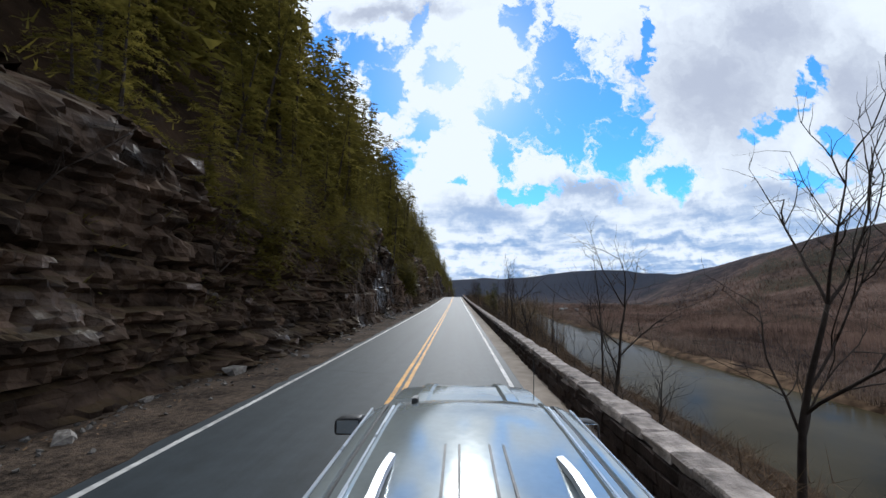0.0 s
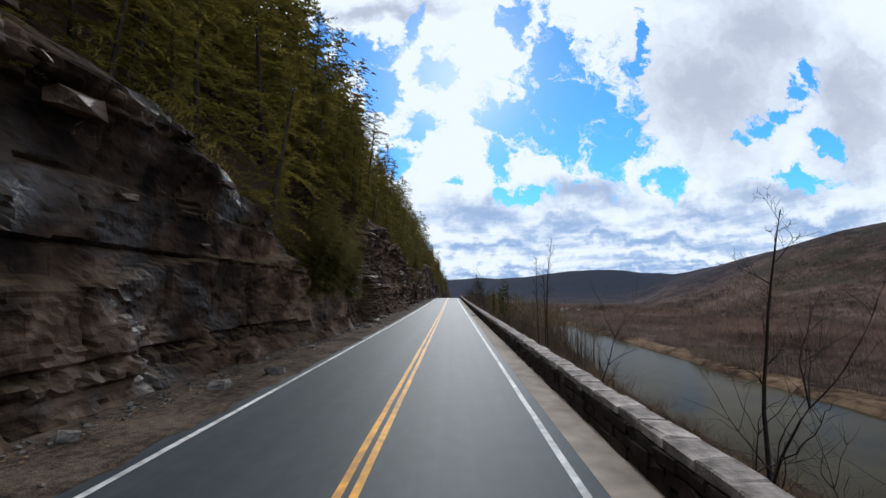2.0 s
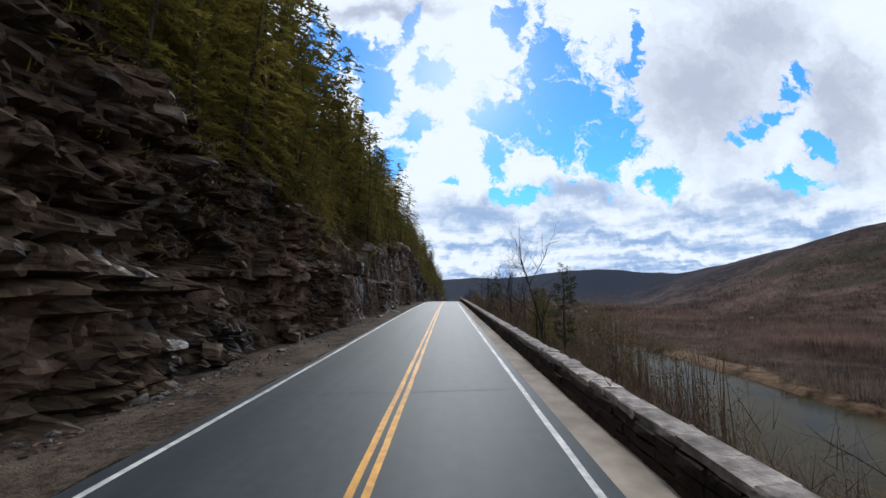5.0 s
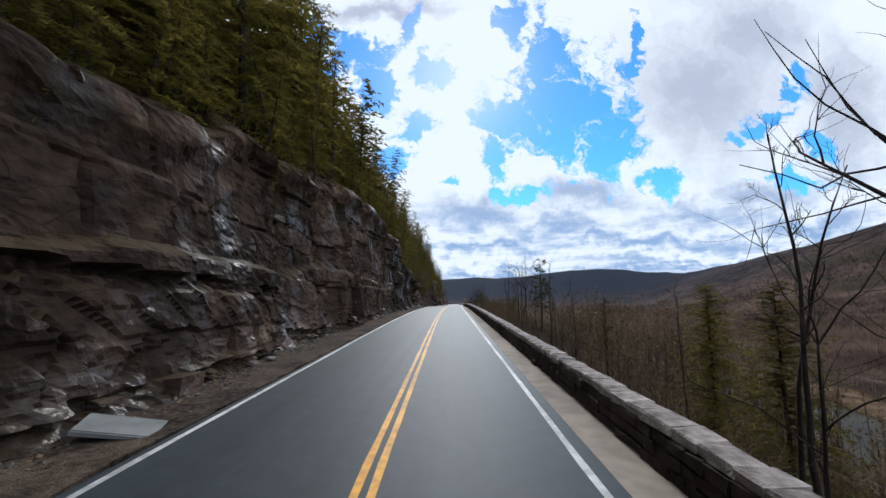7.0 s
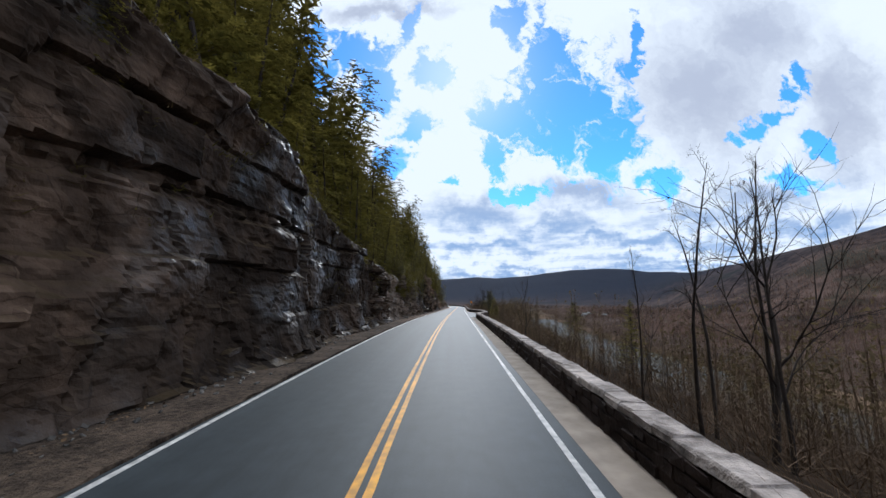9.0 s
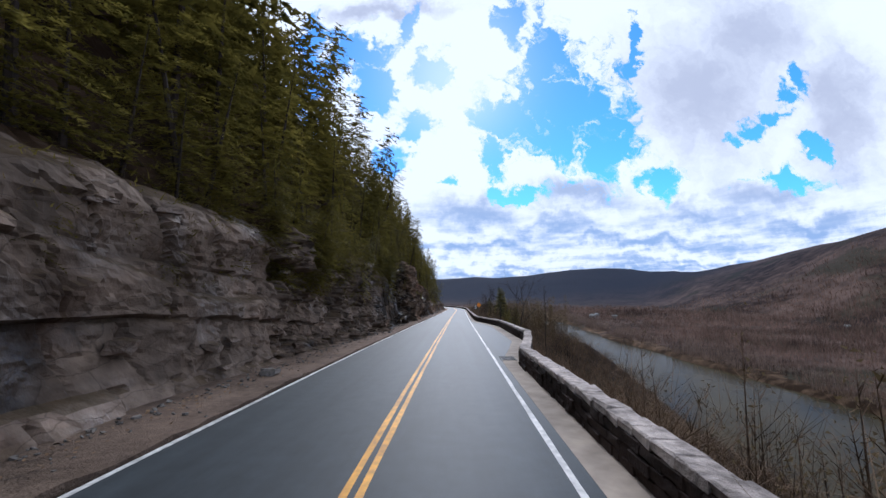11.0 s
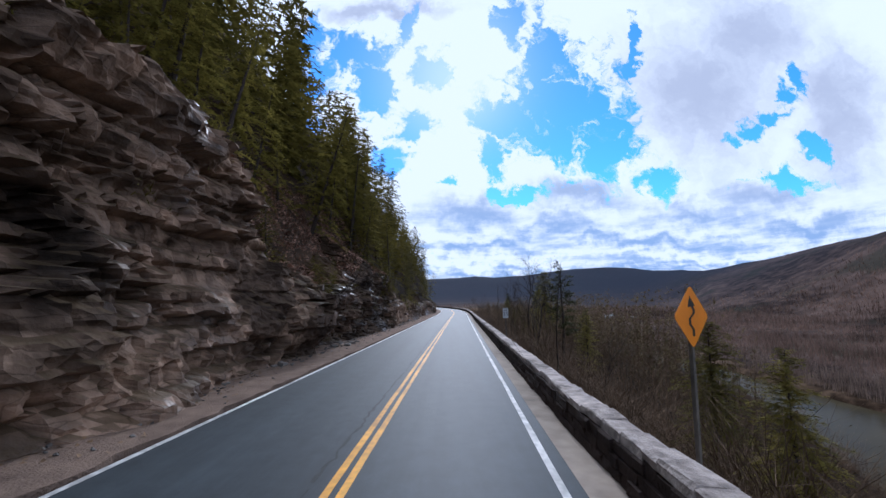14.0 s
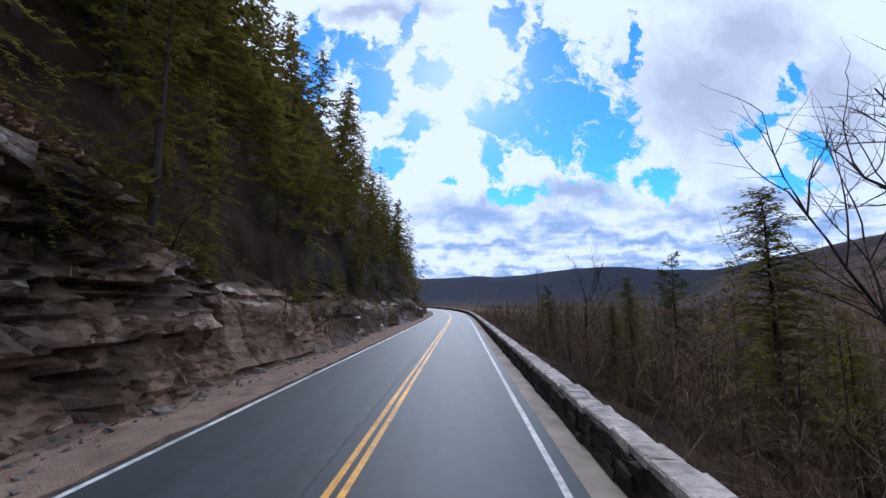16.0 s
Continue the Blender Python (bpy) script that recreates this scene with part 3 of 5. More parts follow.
def build_cliff():
    rng = np.random.default_rng(11)
    ys = np.concatenate([np.arange(-6, 326, .128), np.arange(326, 560, .7)])
    zs = np.arange(-.3, 12.7, .112)
    Y, Zi = np.meshgrid(ys, zs, indexing="ij")
    # bedding that rolls gently, cut into bays with their own sequence of beds
    bed = Zi + .9 * fbm(Y / 26, Zi / 40, 31, 3) + .08 * fbm(Y / 2.2, Zi / 2.5, 33, 2)
    run = Y + .8 * fbm(Y / 7, Zi / 2.6, 35, 3)
    ends = np.cumsum(rng.uniform(5, 17, 90)) - 30
    bay = np.searchsorted(ends, run)
    block, tone, soft = np.zeros_like(Y), np.zeros_like(Y), np.zeros_like(Y)
    for b in range(int(bay.min()), int(bay.max()) + 1):
        here = bay == b
        if not here.any():
            continue
        massive = rng.uniform() < float(massive_share(Y[here].mean()))
        step = rng.normal(0, .22)
        th = rng.choice([.20, .34, 1.1, 1.7, 2.6], 26, p=[.2, .14, .24, .24, .18]) if massive else rng.choice([.14, .24, .40, .7, 1.2], 60, p=[.2, .25, .25, .2, .1])
        tops = np.cumsum(th) - 3 + rng.uniform(0, 1)
        bv, rv = bed[here], run[here]
        k = np.searchsorted(tops, bv)
        kk = np.clip(k, 0, len(tops) - 1)
        thick = th[kk]
        # joints: each bed has its own spacing and slant
        span = np.clip(thick * rng.uniform(.7, 1.9, len(th))[kk], .45, 3.6)
        slant = rng.normal(0, .3, len(th))[kk]
        pos = (rv + slant * (bv - tops[kk]) + rng.uniform(0, 9, len(th))[kk]) / span
        j = np.floor(pos).astype(np.int64)
        jf = pos - j
        hsh = ((j * 7349 + kk * 9151 + b * 1237) & 0xffff).astype(np.int64)
        hsh = ((hsh * 40503) ^ (hsh >> 3)) & 0xffff
        r1 = hsh / 65535 - .5
        r2 = (((hsh * 25173 + 13849) & 0xffff) / 65535) - .5
        r3 = (((hsh * 17389 + 7841) & 0xffff) / 65535) - .5
        amp = .55 if massive else .5
        weak = (thick < .4) * (.16 if massive else .0)
        off = step + weak + rng.normal(0, .13, len(th))[kk] + r1 * amp + r2 * (jf - .5) * (.34 if massive else .5) + r3 * np.clip((tops[kk] - bv) / thick - .5, -.5, .5) * .4
        seam = np.minimum(np.abs(tops[kk] - bv), np.minimum(jf, 1 - jf) * span)
        off = off + np.exp(-(seam / .065) ** 2) * .24
        block[here] = off
        soft[here] = 1.0 if massive else 0.0
        # random tones, darkened with depth to stand for shade in the recesses
        tone[here] = np.clip(.05 + rng.normal(0, .13, len(th))[kk] + rng.normal(0, .12) + r2 * .7 - weak * 1.2 - np.clip(off - step, -.5, .6) * .3, -.65, .95)
    rough = np.clip(.85 + .8 * fbm(Y / 9, Zi / 5, 81, 2), .3, 1.5) * (1 - .55 * soft)
    face = cliff_face(Y, Zi) + block * np.clip(rough * 1.5, .6, 1.1) - np.exp(-np.clip(Zi, 0, 9) / .45) * .45
    face = face + (.09 - .05 * soft) * fbm(Y / .9, Zi / .6, 47, 4)
    # chips and spalls: small tilted facets
    for sy, sz, amp, seed in ((3.3, 2.3, .75, 9), (1.5, .9, .26, 5), (.55, .30, .17, 6)):
        best, val = np.full(Y.shape, 9.0), np.zeros(Y.shape)
        gy_, gz_ = Y / sy + .4 * fbm(Y, Zi, seed, 2), bed / sz
        iy, iz = np.floor(gy_).astype(np.int64), np.floor(gz_).astype(np.int64)
        for a in (-1, 0, 1):
            for c in (-1, 0, 1):
                n = (((iy + a) * 374761393 + (iz + c) * 668265263 + seed * 974711) & 0x7fffffff)
                n = ((n ^ (n >> 13)) * 1274126177) & 0x7fffffff
                n = n ^ (n >> 16)
                py, pz = gy_ - (iy + a) - (n & 255) / 255, gz_ - (iz + c) - ((n >> 8) & 255) / 255
                dd = py * py + pz * pz
                v = ((n >> 16) & 255) / 255 - .5 + (((n >> 4) & 255) / 255 - .5) * py * 1.3 + (((n >> 12) & 255) / 255 - .5) * pz * 1.3
                val = np.where(dd < best, v, val)
                best = np.minimum(best, dd)
        if sy < 1:
            tone = np.clip(tone + val * (.75 - .4 * soft), -.7, 1.1)
        face = face + val * amp * (rough * (1.7 - .7 * soft) if sy < 1 else np.clip(rough + .35, .6, 1.2) * (1 - (.72 if sy > 2 else .5) * soft))
    over = np.clip(Zi - cliff_top(Y), 0, 9)
    face = np.maximum(face + over * (1.5 + .8 * fbm(Y / 4, Zi / 3, 91, 2)), 4.9)
    V = np.stack([cx(Y) - face, Y + .10 * fbm(Y / .8, Zi / .6, 51, 2), zr(Y) + Zi + .05 * fbm(Y / .7, Zi / .7, 53, 2) + np.clip(over, 0, 1) * .35 * fbm(Y / 1.1, Zi / .5, 57, 3)], -1)
    ob = mesh_ob("cliff", V.reshape(-1, 3), grid_faces(len(ys), len(zs))[:, ::-1], M_ROCK)
    ob.data.materials.append(M_SOIL)
    ob.data.attributes.new("tone", "FLOAT", "POINT").data.foreach_set("value", tone.ravel().astype(np.float32))
    ob.data.polygons.foreach_set("material_index", (over + .35 * fbm(Y / 1.3, Zi / .7, 71, 3) > .45)[:-1, :-1].astype(np.int32).ravel())
    return tagged(ob, "dark layered sandstone cliff with broken ledges", "cliff", kind="structure")


cliff = build_cliff()


def rock_mesh(name, seed, material, flat=.6, cuts=5):
    """An angular block: a box cut by a few slanting planes, with worn corners."""
    rng = np.random.default_rng(seed)
    bm = bmesh.new()
    bmesh.ops.create_cube(bm, size=1.0)
    for k in range(cuts):
        n = Vector(rng.normal(0, 1, 3))
        n.normalize()
        co = n * float(rng.uniform(.38, .55))
        r = bmesh.ops.bisect_plane(bm, geom=bm.verts[:] + bm.edges[:] + bm.faces[:], plane_co=co, plane_no=n, clear_outer=True)
        bmesh.ops.contextual_create(bm, geom=[e for e in r["geom_cut"] if isinstance(e, bmesh.types.BMEdge)])
    bmesh.ops.scale(bm, vec=(1, 1, flat), verts=bm.verts)
    for v in bm.verts:
        v.co += Vector(rng.normal(0, .025, 3))
    me = bpy.data.meshes.new(name)
    bm.to_mesh(me)
    bm.free()
    me.materials.append(material)
    return me


M_STONE = mat("loose_stone", (.12, .10, .085), .85, .4, 4.0, .6, 20, obj=.4, second=(.2, .18, .16))
ROCKS = [rock_mesh("rock", 100 + k, M_ROCK, f) for k, f in enumerate((.35, .45, .6, .5, .3, .8))]
STONES = [rock_mesh("stone", 200 + k, M_STONE, f) for k, f in enumerate((.5, .6, .7, .45, .8))]


def ledge_blocks():
    """Single blocks that stand proud of the face."""
    rng = np.random.default_rng(21)
    for k in range(280):
        y = float(rng.uniform(-4, 322))
        top = float(cliff_top(np.array(y)))
        z = float(rng.choice([rng.uniform(.1, 1.2), rng.uniform(.2, top * .95), top - rng.uniform(0, .9)]))
        size = float(rng.choice([.25, .4, .6, .85], p=[.35, .35, .22, .08]))
        face = float(cliff_face(np.array(y), np.array(z))) - (.45 if z < .8 else .06)
        ob = new("rock", ROCKS[k % 6])
        ob.parent = cliff
        ob.matrix_basis = pose(float(cx(y)) - face - size * .12, y, float(zr(y)) + z, rng.normal(0, 7), rng.normal(0, 9), 90 + rng.normal(0, 18)) @ Matrix.Diagonal((size * rng.uniform(1, 1.7), size * .9, size * rng.uniform(.8, 1.2), 1))


ledge_blocks()


# ---- parapet ----
def build_wall_core():
    ys = np.unique(np.concatenate([np.arange(-40, 560, 1.0), [217.8, 222.7, 228, 246, 254.5, 259, 264]]))
    a = np.array([wall_in(y) for y in ys])
    x, z = cx(ys), zr(ys)
    w, h = .50, .60
    cols = [np.stack([x + a + o, ys, z + u], -1) for o, u in ((.03, -.2), (.03, h), (w, h), (w, -1.6))]
    ob = mesh_ob("parapet_wall", np.stack(cols, 1).reshape(-1, 3), grid_faces(len(ys), 4), M_SHADEDSTONE)
    return tagged(ob, "low dry stone parapet wall with pale capstones", "wall", kind="structure")


parapet = build_wall_core()


def stone_box(rng, lo, hi, jit=.02, cham=.025):
    """Eight corners of a roughly dressed stone with slightly drawn-in top and bottom faces: vertices and faces."""
    lo, hi = np.array(lo, float), np.array(hi, float)
    v = np.array([[x, y, z] for z in (0, 1) for y in (0, 1) for x in (0, 1)], float)
    p = lo + v * (hi - lo)
    ring = []
    for z, ins in ((lo[2], cham), (lo[2] + cham, 0), (hi[2] - cham, 0), (hi[2], cham)):
        for x, y in ((lo[0] + ins, lo[1] + ins), (hi[0] - ins, lo[1] + ins), (hi[0] - ins, hi[1] - ins), (lo[0] + ins, hi[1] - ins)):
            ring.append((x, y, z))
    p = np.array(ring) + rng.normal(0, jit, (16, 3))
    f = [(3, 2, 1, 0), (12, 13, 14, 15)]
    for k in range(3):
        for j in range(4):
            f.append((k * 4 + j, k * 4 + (j + 1) % 4, k * 4 + 4 + (j + 1) % 4, k * 4 + 4 + j))
    return p, f


def wall_turn(y):
    e = .5
    return math.atan2(-(wall_in(y + e) + float(cx(y + e)) - wall_in(y - e) - float(cx(y - e))), 2 * e)


def joined(name, pieces, material, parent, label):
    vs, fs, n = [], [], 0
    for p, f in pieces:
        vs.append(p)
        fs += [tuple(i + n for i in q) for q in f]
        n += len(p)
    ob = mesh_ob(name, np.concatenate(vs), fs, material, parent, label)
    return tagged(ob, kind="stuff")


def build_wall_stones():
    rng = np.random.default_rng(31)
    # capstones: a few shared shapes, each laid singly along the stretch that the road passes nearest
    shapes = []
    for k in range(14):
        ln = .34 + .034 * k
        p, f = stone_box(rng, (-.26, -ln / 2, 0), (.20, ln / 2, .15 + .010 * (k % 3)), .011, .028)
        me = bpy.data.meshes.new("capstone")
        me.from_pydata(p.tolist(), [], f)
        me.materials.append(M_CAP)
        shapes.append((ln, me))
    y, n, rest = -6.0, 0, []
    while y < 420:
        ln, me = shapes[int(rng.integers(14))]
        yc = y + ln / 2
        m = pose(float(cx(yc)) + wall_in(yc) + .27 + rng.normal(0, .008), yc, float(zr(yc)) + .565 + rng.normal(0, .008), rng.normal(0, .6), rng.normal(0, 1.0), math.degrees(wall_turn(yc)) + rng.normal(0, .8))
        if yc < 150:
            ob = new("capstone", me)
            ob.parent, ob.matrix_basis = parapet, m
        else:
            vs = np.array([m @ v.co for v in me.vertices])
            rest.append((vs, [tuple(q.vertices) for q in me.polygons]))
        y += ln - .01
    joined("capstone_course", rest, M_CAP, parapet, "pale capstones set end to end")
    # the road face: courses of small stones, their shade put into the colour
    pieces = []
    for course in range(3):
        y = -6 + .2 * course
        while y < 330:
            ln = float(rng.uniform(.22, .6))
            hh = .195
            p, f = stone_box(rng, (0, -ln / 2, 0), (.12, ln / 2, hh - .012), .012, .02)
            yc = y + ln / 2
            m = pose(float(cx(yc)) + wall_in(yc) - .015 + rng.normal(0, .015), yc, float(zr(yc)) + .0 + course * hh, 0, 0, math.degrees(wall_turn(yc)))
            pieces.append((np.array([m @ Vector(q) for q in p]), f))
            y += ln + .012
    joined("face_stone", pieces, M_SHADEDSTONE, parapet, "rough stones of the road face, coloured as in shade")


build_wall_stones()


# ---- trees ----
def tube(pts, radii, sides):
    """A tapered tube along points: vertices and faces."""
    pts = np.asarray(pts, float)
    d = np.gradient(pts, axis=0)
    d /= np.linalg.norm(d, axis=1, keepdims=True) + 1e-9
    ref = np.where(np.abs(d[:, 2:3]) < .9, [[0, 0, 1.0]], [[1.0, 0, 0]])
    u = np.cross(d, ref)
    u /= np.linalg.norm(u, axis=1, keepdims=True) + 1e-9
    w = np.cross(d, u)
    a = np.arange(sides) * 2 * math.pi / sides
    v = pts[:, None] + np.asarray(radii)[:, None, None] * (u[:, None] * np.cos(a)[None, :, None] + w[:, None] * np.sin(a)[None, :, None])
    f = []
    for i in range(len(pts) - 1):
        for j in range(sides):
            f.append((i * sides + j, i * sides + (j + 1) % sides, (i + 1) * sides + (j + 1) % sides, (i + 1) * sides + j))
    f.append(tuple((len(pts) - 1) * sides + j for j in range(sides)))
    return v.reshape(-1, 3), f


def grow(rng, start, way, length, radius, level, out, wander=.12, lift=.06, kids=4, last=3):
    """A branch and, on it, its twigs; appends tubes to out."""
    n = 7 if level < 2 else 5
    pts, p, d = [np.array(start)], np.array(start, float), np.array(way, float)
    for k in range(n):
        d = d + rng.normal(0, wander, 3) + np.array([0, 0, lift])
        d /= np.linalg.norm(d)
        p = p + d * length / n
        pts.append(p.copy())
    radii = np.linspace(radius, radius * (.35 if level < 3 else .25), n + 1)
    out.append(tube(pts, radii, 6 if level == 0 else 4 if level == 1 else 3))
    if level >= last:
        return pts
    for k in range(kids + (1 if level == 1 else 0)):
        i = int(rng.integers(2, n + 1))
        side = rng.normal(0, 1, 3)
        side -= side @ d * d
        side /= np.linalg.norm(side) + 1e-9
        dirn = d * rng.uniform(.6, 1.0) + side * rng.uniform(.5, .9)
        dirn /= np.linalg.norm(dirn)
        grow(rng, pts[i], dirn, length * rng.uniform(.4, .65), max(radius * rng.uniform(.35, .5), .006), level + 1, out, wander * 1.15, lift, kids, last)
    return pts


def piece_mesh(tubes):
    vs, fs, n = [], [], 0
    for v, f in tubes:
        vs.append(v)
        fs += [tuple(i + n for i in q) for q in f]
        n += len(v)
    return np.concatenate(vs), fs


def bare_tree(seed, height, trunk_r, limbs, low, spread, label, last=3):
    """A leafless tree at the origin: trunk and limbs."""
    rng = np.random.default_rng(seed)
    top = new("bare_tree")
    tagged(top, label, "tree", "bare trees below the wall")
    n = 10
    pts, p, d = [np.zeros(3)], np.zeros(3), np.array([0, 0, 1.0])
    for k in range(n):
        d = d + rng.normal(0, .06, 3)
        d /= np.linalg.norm(d)
        p = p + d * height * (.62 if spread > .3 else 1.0) / n
        pts.append(p.copy())
    v, f = tube(pts, np.linspace(trunk_r, trunk_r * (.42 if spread > .3 else .18), n + 1), 7)
    mesh_ob("trunk", v, f, M_BARK, top, smooth=True)
    for k in range(limbs):
        i = low + (1 - low) * (k + .5) / limbs
        if spread > .3 and k >= limbs - 3:
            i = 1.0
        q = np.array([np.interp(i * n, range(n + 1), [c[a] for c in pts]) for a in range(3)])
        ang = k * 2.4 + rng.uniform(-.5, .5)
        el = rng.uniform(.75, 1.15) if spread > .3 else rng.uniform(.5, 1.0)
        way = np.array([math.cos(ang) * math.cos(el), math.sin(ang) * math.cos(el), math.sin(el)])
        out = []
        ln = height * rng.uniform(.32, .46) if spread > .3 else spread * height * (1.15 - .75 * i) * rng.uniform(.7, 1.2)
        grow(rng, q, way, ln, trunk_r * (.42 if spread > .3 else (1 - .75 * i) * .55), 1, out, .12, .05, 5 if spread > .3 and last > 2 else 4, last)
        vv, ff = piece_mesh(out)
        mesh_ob("limb", vv, ff, M_BARK, top, smooth=True)
    return top


TRIS = {}


def conifer(seed, height, width, dens, label, group, low=.08, open_=0.0, feathery=False):
    """An evergreen at the origin: trunk, and a crown of drooping sprays of needles."""
    rng = np.random.default_rng(seed)
    top = new("evergreen_tree")
    tagged(top, label, "tree", group)
    v, f = tube([(0, 0, height * k / 6) for k in range(7)], np.linspace(height * .016, .01, 7), 6)
    mesh_ob("trunk", v, f, M_BARK, top)
    tris = []
    stems = []
    nb = int(dens)
    wide, long_ = (.30, 1.45) if feathery else (.27, 1.6)
    for k in range(nb):
        h = low + (1 - low) * (k / nb) ** .9
        z0 = height * h
        ln = width * (1 - h) ** (.46 if feathery else .75) * rng.uniform(.55, 1.15) + .12
        if rng.uniform() < open_:
            continue
        ang = rng.uniform(0, 6.283)
        dx_, dy_ = math.cos(ang), math.sin(ang)
        tilt = rng.uniform(-.15, .25) + .5 * h
        ns = max(4, int(ln * (15 if feathery else 9)))
        r = (np.arange(ns) + rng.uniform(.2, .9, ns)) / ns
        px = r * ln
        pz = z0 + px * tilt - (.5 if feathery else .28) * px * px / (ln + .1)
        tip = np.stack([dx_ * px, dy_ * px, pz], -1)
        stems.append(tube(tip[[0, ns // 2, ns - 1]], [.02, .012, .005], 3))
        for t_ in tip:
            for s_ in (-1, 1):
                sz = (rng.uniform(.07, .20) if feathery else rng.uniform(.10, .27)) * (1.15 - .3 * h)
                out_ = np.array([dx_ - s_ * dy_ * 1.1, dy_ + s_ * dx_ * 1.1, rng.uniform(-.5, .15)])
                out_ /= np.linalg.norm(out_)
                sd = np.cross(out_, [0, 0, 1.0]) + rng.normal(0, .35, 3)
                sd /= np.linalg.norm(sd)
                c = t_ + rng.normal(0, .05, 3)
                tris += [c - sd * sz * wide, c + sd * sz * wide, c + out_ * sz * long_]
    tv = np.array(tris)
    tf = np.arange(len(tv)).reshape(-1, 3).tolist()
    sv, sf = piece_mesh(stems)
    sf = [tuple(i + len(tv) for i in q) for q in sf]
    TRIS[top.name] = len(tv)
    mesh_ob("crown", np.concatenate([tv, sv]), tf + sf, M_NEEDLE, top)
    return top


def pad_pine(seed, height, label, group):
    """A tall pine: a bare lower trunk, whorls of upswept branches, and flat pads of needles towards their ends."""
    rng = np.random.default_rng(seed)
    top = new("evergreen_tree")
    tagged(top, label, "tree", group)
    v, f = tube([(.06 * math.sin(k * 1.3), .05 * math.cos(k), height * k / 8) for k in range(9)], np.linspace(height * .017, .012, 9), 7)
    mesh_ob("trunk", v, f, M_BARK, top, smooth=True)
    tris, stems = [], []
    z = height * .34
    while z < height * .985:
        h = z / height
        for k in range(int(rng.integers(1, 4))):
            ang = float(rng.uniform(0, 6.283))
            ln = height * (.20 * (1.06 - h) ** .65 + .015) * float(rng.uniform(.45, 1.2)) * (.75 if h < .5 else 1.0)
            rise = float(rng.uniform(-.2, .35)) + .25 * max(0, h - .75) / .25
            r = np.linspace(0, 1, 5)
            line = np.stack([np.cos(ang) * r * ln, np.sin(ang) * r * ln, z + rise * r * r * ln + rng.normal(0, .02, 5)], -1)
            stems.append(tube(line, np.linspace(.028, .006, 5) * (1.2 - h * .6), 3))
            n = int(20 + ln * 55)
            q = rng.uniform(.28, 1.05, n) ** .8
            c = np.stack([np.interp(q, r, line[:, a]) for a in range(3)], -1)
            side = rng.normal(0, .13 + .10 * ln, n) * (1.1 - .5 * q)
            c = c + np.stack([-np.sin(ang) * side, np.cos(ang) * side, rng.normal(.0, .10, n)], -1)
            w = rng.normal(0, 1, (n, 3)) * (.10, .10, .03)
            tip = np.stack([np.cos(ang) * .12 + rng.normal(0, .1, n), np.sin(ang) * .12 + rng.normal(0, .1, n), rng.uniform(0, .13, n)], -1)
            tris.append(np.stack([c - w * .4, c + w * .4, c + tip], 1).reshape(-1, 3))
        z += height * float(rng.uniform(.014, .034))
    tv = np.concatenate(tris)
    sv, sf = piece_mesh(stems)
    mesh_ob("crown", np.concatenate([tv, sv]), np.arange(len(tv)).reshape(-1, 3).tolist() + [tuple(i + len(tv) for i in q) for q in sf], M_PINE, top)
    return top


def gz(x, y):
    return float(ground_z(np.array(x), np.array(y)))


def foot_z(y, d):
    """Where a tree above the road roots: on the slope, or on the bench behind the rock's edge."""
    z = gz(float(cx(y)) + d, y)
    return max(z, float(zr(y)) + float(cliff_top(np.array(y))) - .4 + max(0.0, -d - 7.2) * .45) if -12 < d < -7 else z


def plant(proto, used, y, d, size=1.0, turn=0.0, lean=(0, 0), sink=.15):
    """The prototype itself the first time, then copies."""
    x = float(cx(y)) + d
    m = pose(x, y, foot_z(y, d) - sink, lean[0], lean[1], turn) @ Matrix.Scale(size, 4)
    if proto.name in used:
        ob = copy_thing(proto, m)
        ob.scale = (size,) * 3
    else:
        used.add(proto.name)
        proto.matrix_basis = m
        ob = proto
    return ob


USED = set()
SPREAD = [bare_tree(300 + k, 9.0, .105, 7, .28, .42, "leafless grey-brown tree with spreading forked limbs") for k in range(3)]
POLES = [bare_tree(320 + k, 10.0, .085, 9, .45, .16, "tall slender leafless tree with short upper twigs") for k in range(3)]
SAPS = [bare_tree(340 + k, 5.0, .04, 7, .2, .35, "thin bare sapling in the brush of the slope", 2) for k in range(4)]
PINES = [conifer(360 + k, 10.0, (2.9, 2.3, 2.5)[k], (300, 150, 270)[k], "dark green pine rising from the river slope", "evergreens on the river slope", (.1, .3, .08)[k], (0, .1, 0)[k], k != 1) for k in range(3)]
PADS = [pad_pine(370 + k, 10.0, "tall pine with open layered boughs below the road", "evergreens on the river slope") for k in range(2)]
HEMS = [conifer(380 + k, 10.0 + .8 * k, 2.6 + .15 * k, 88, "dark hemlock clinging to the cliff top", "hemlocks on the cliff", .04, feathery=True) for k in range(5)]

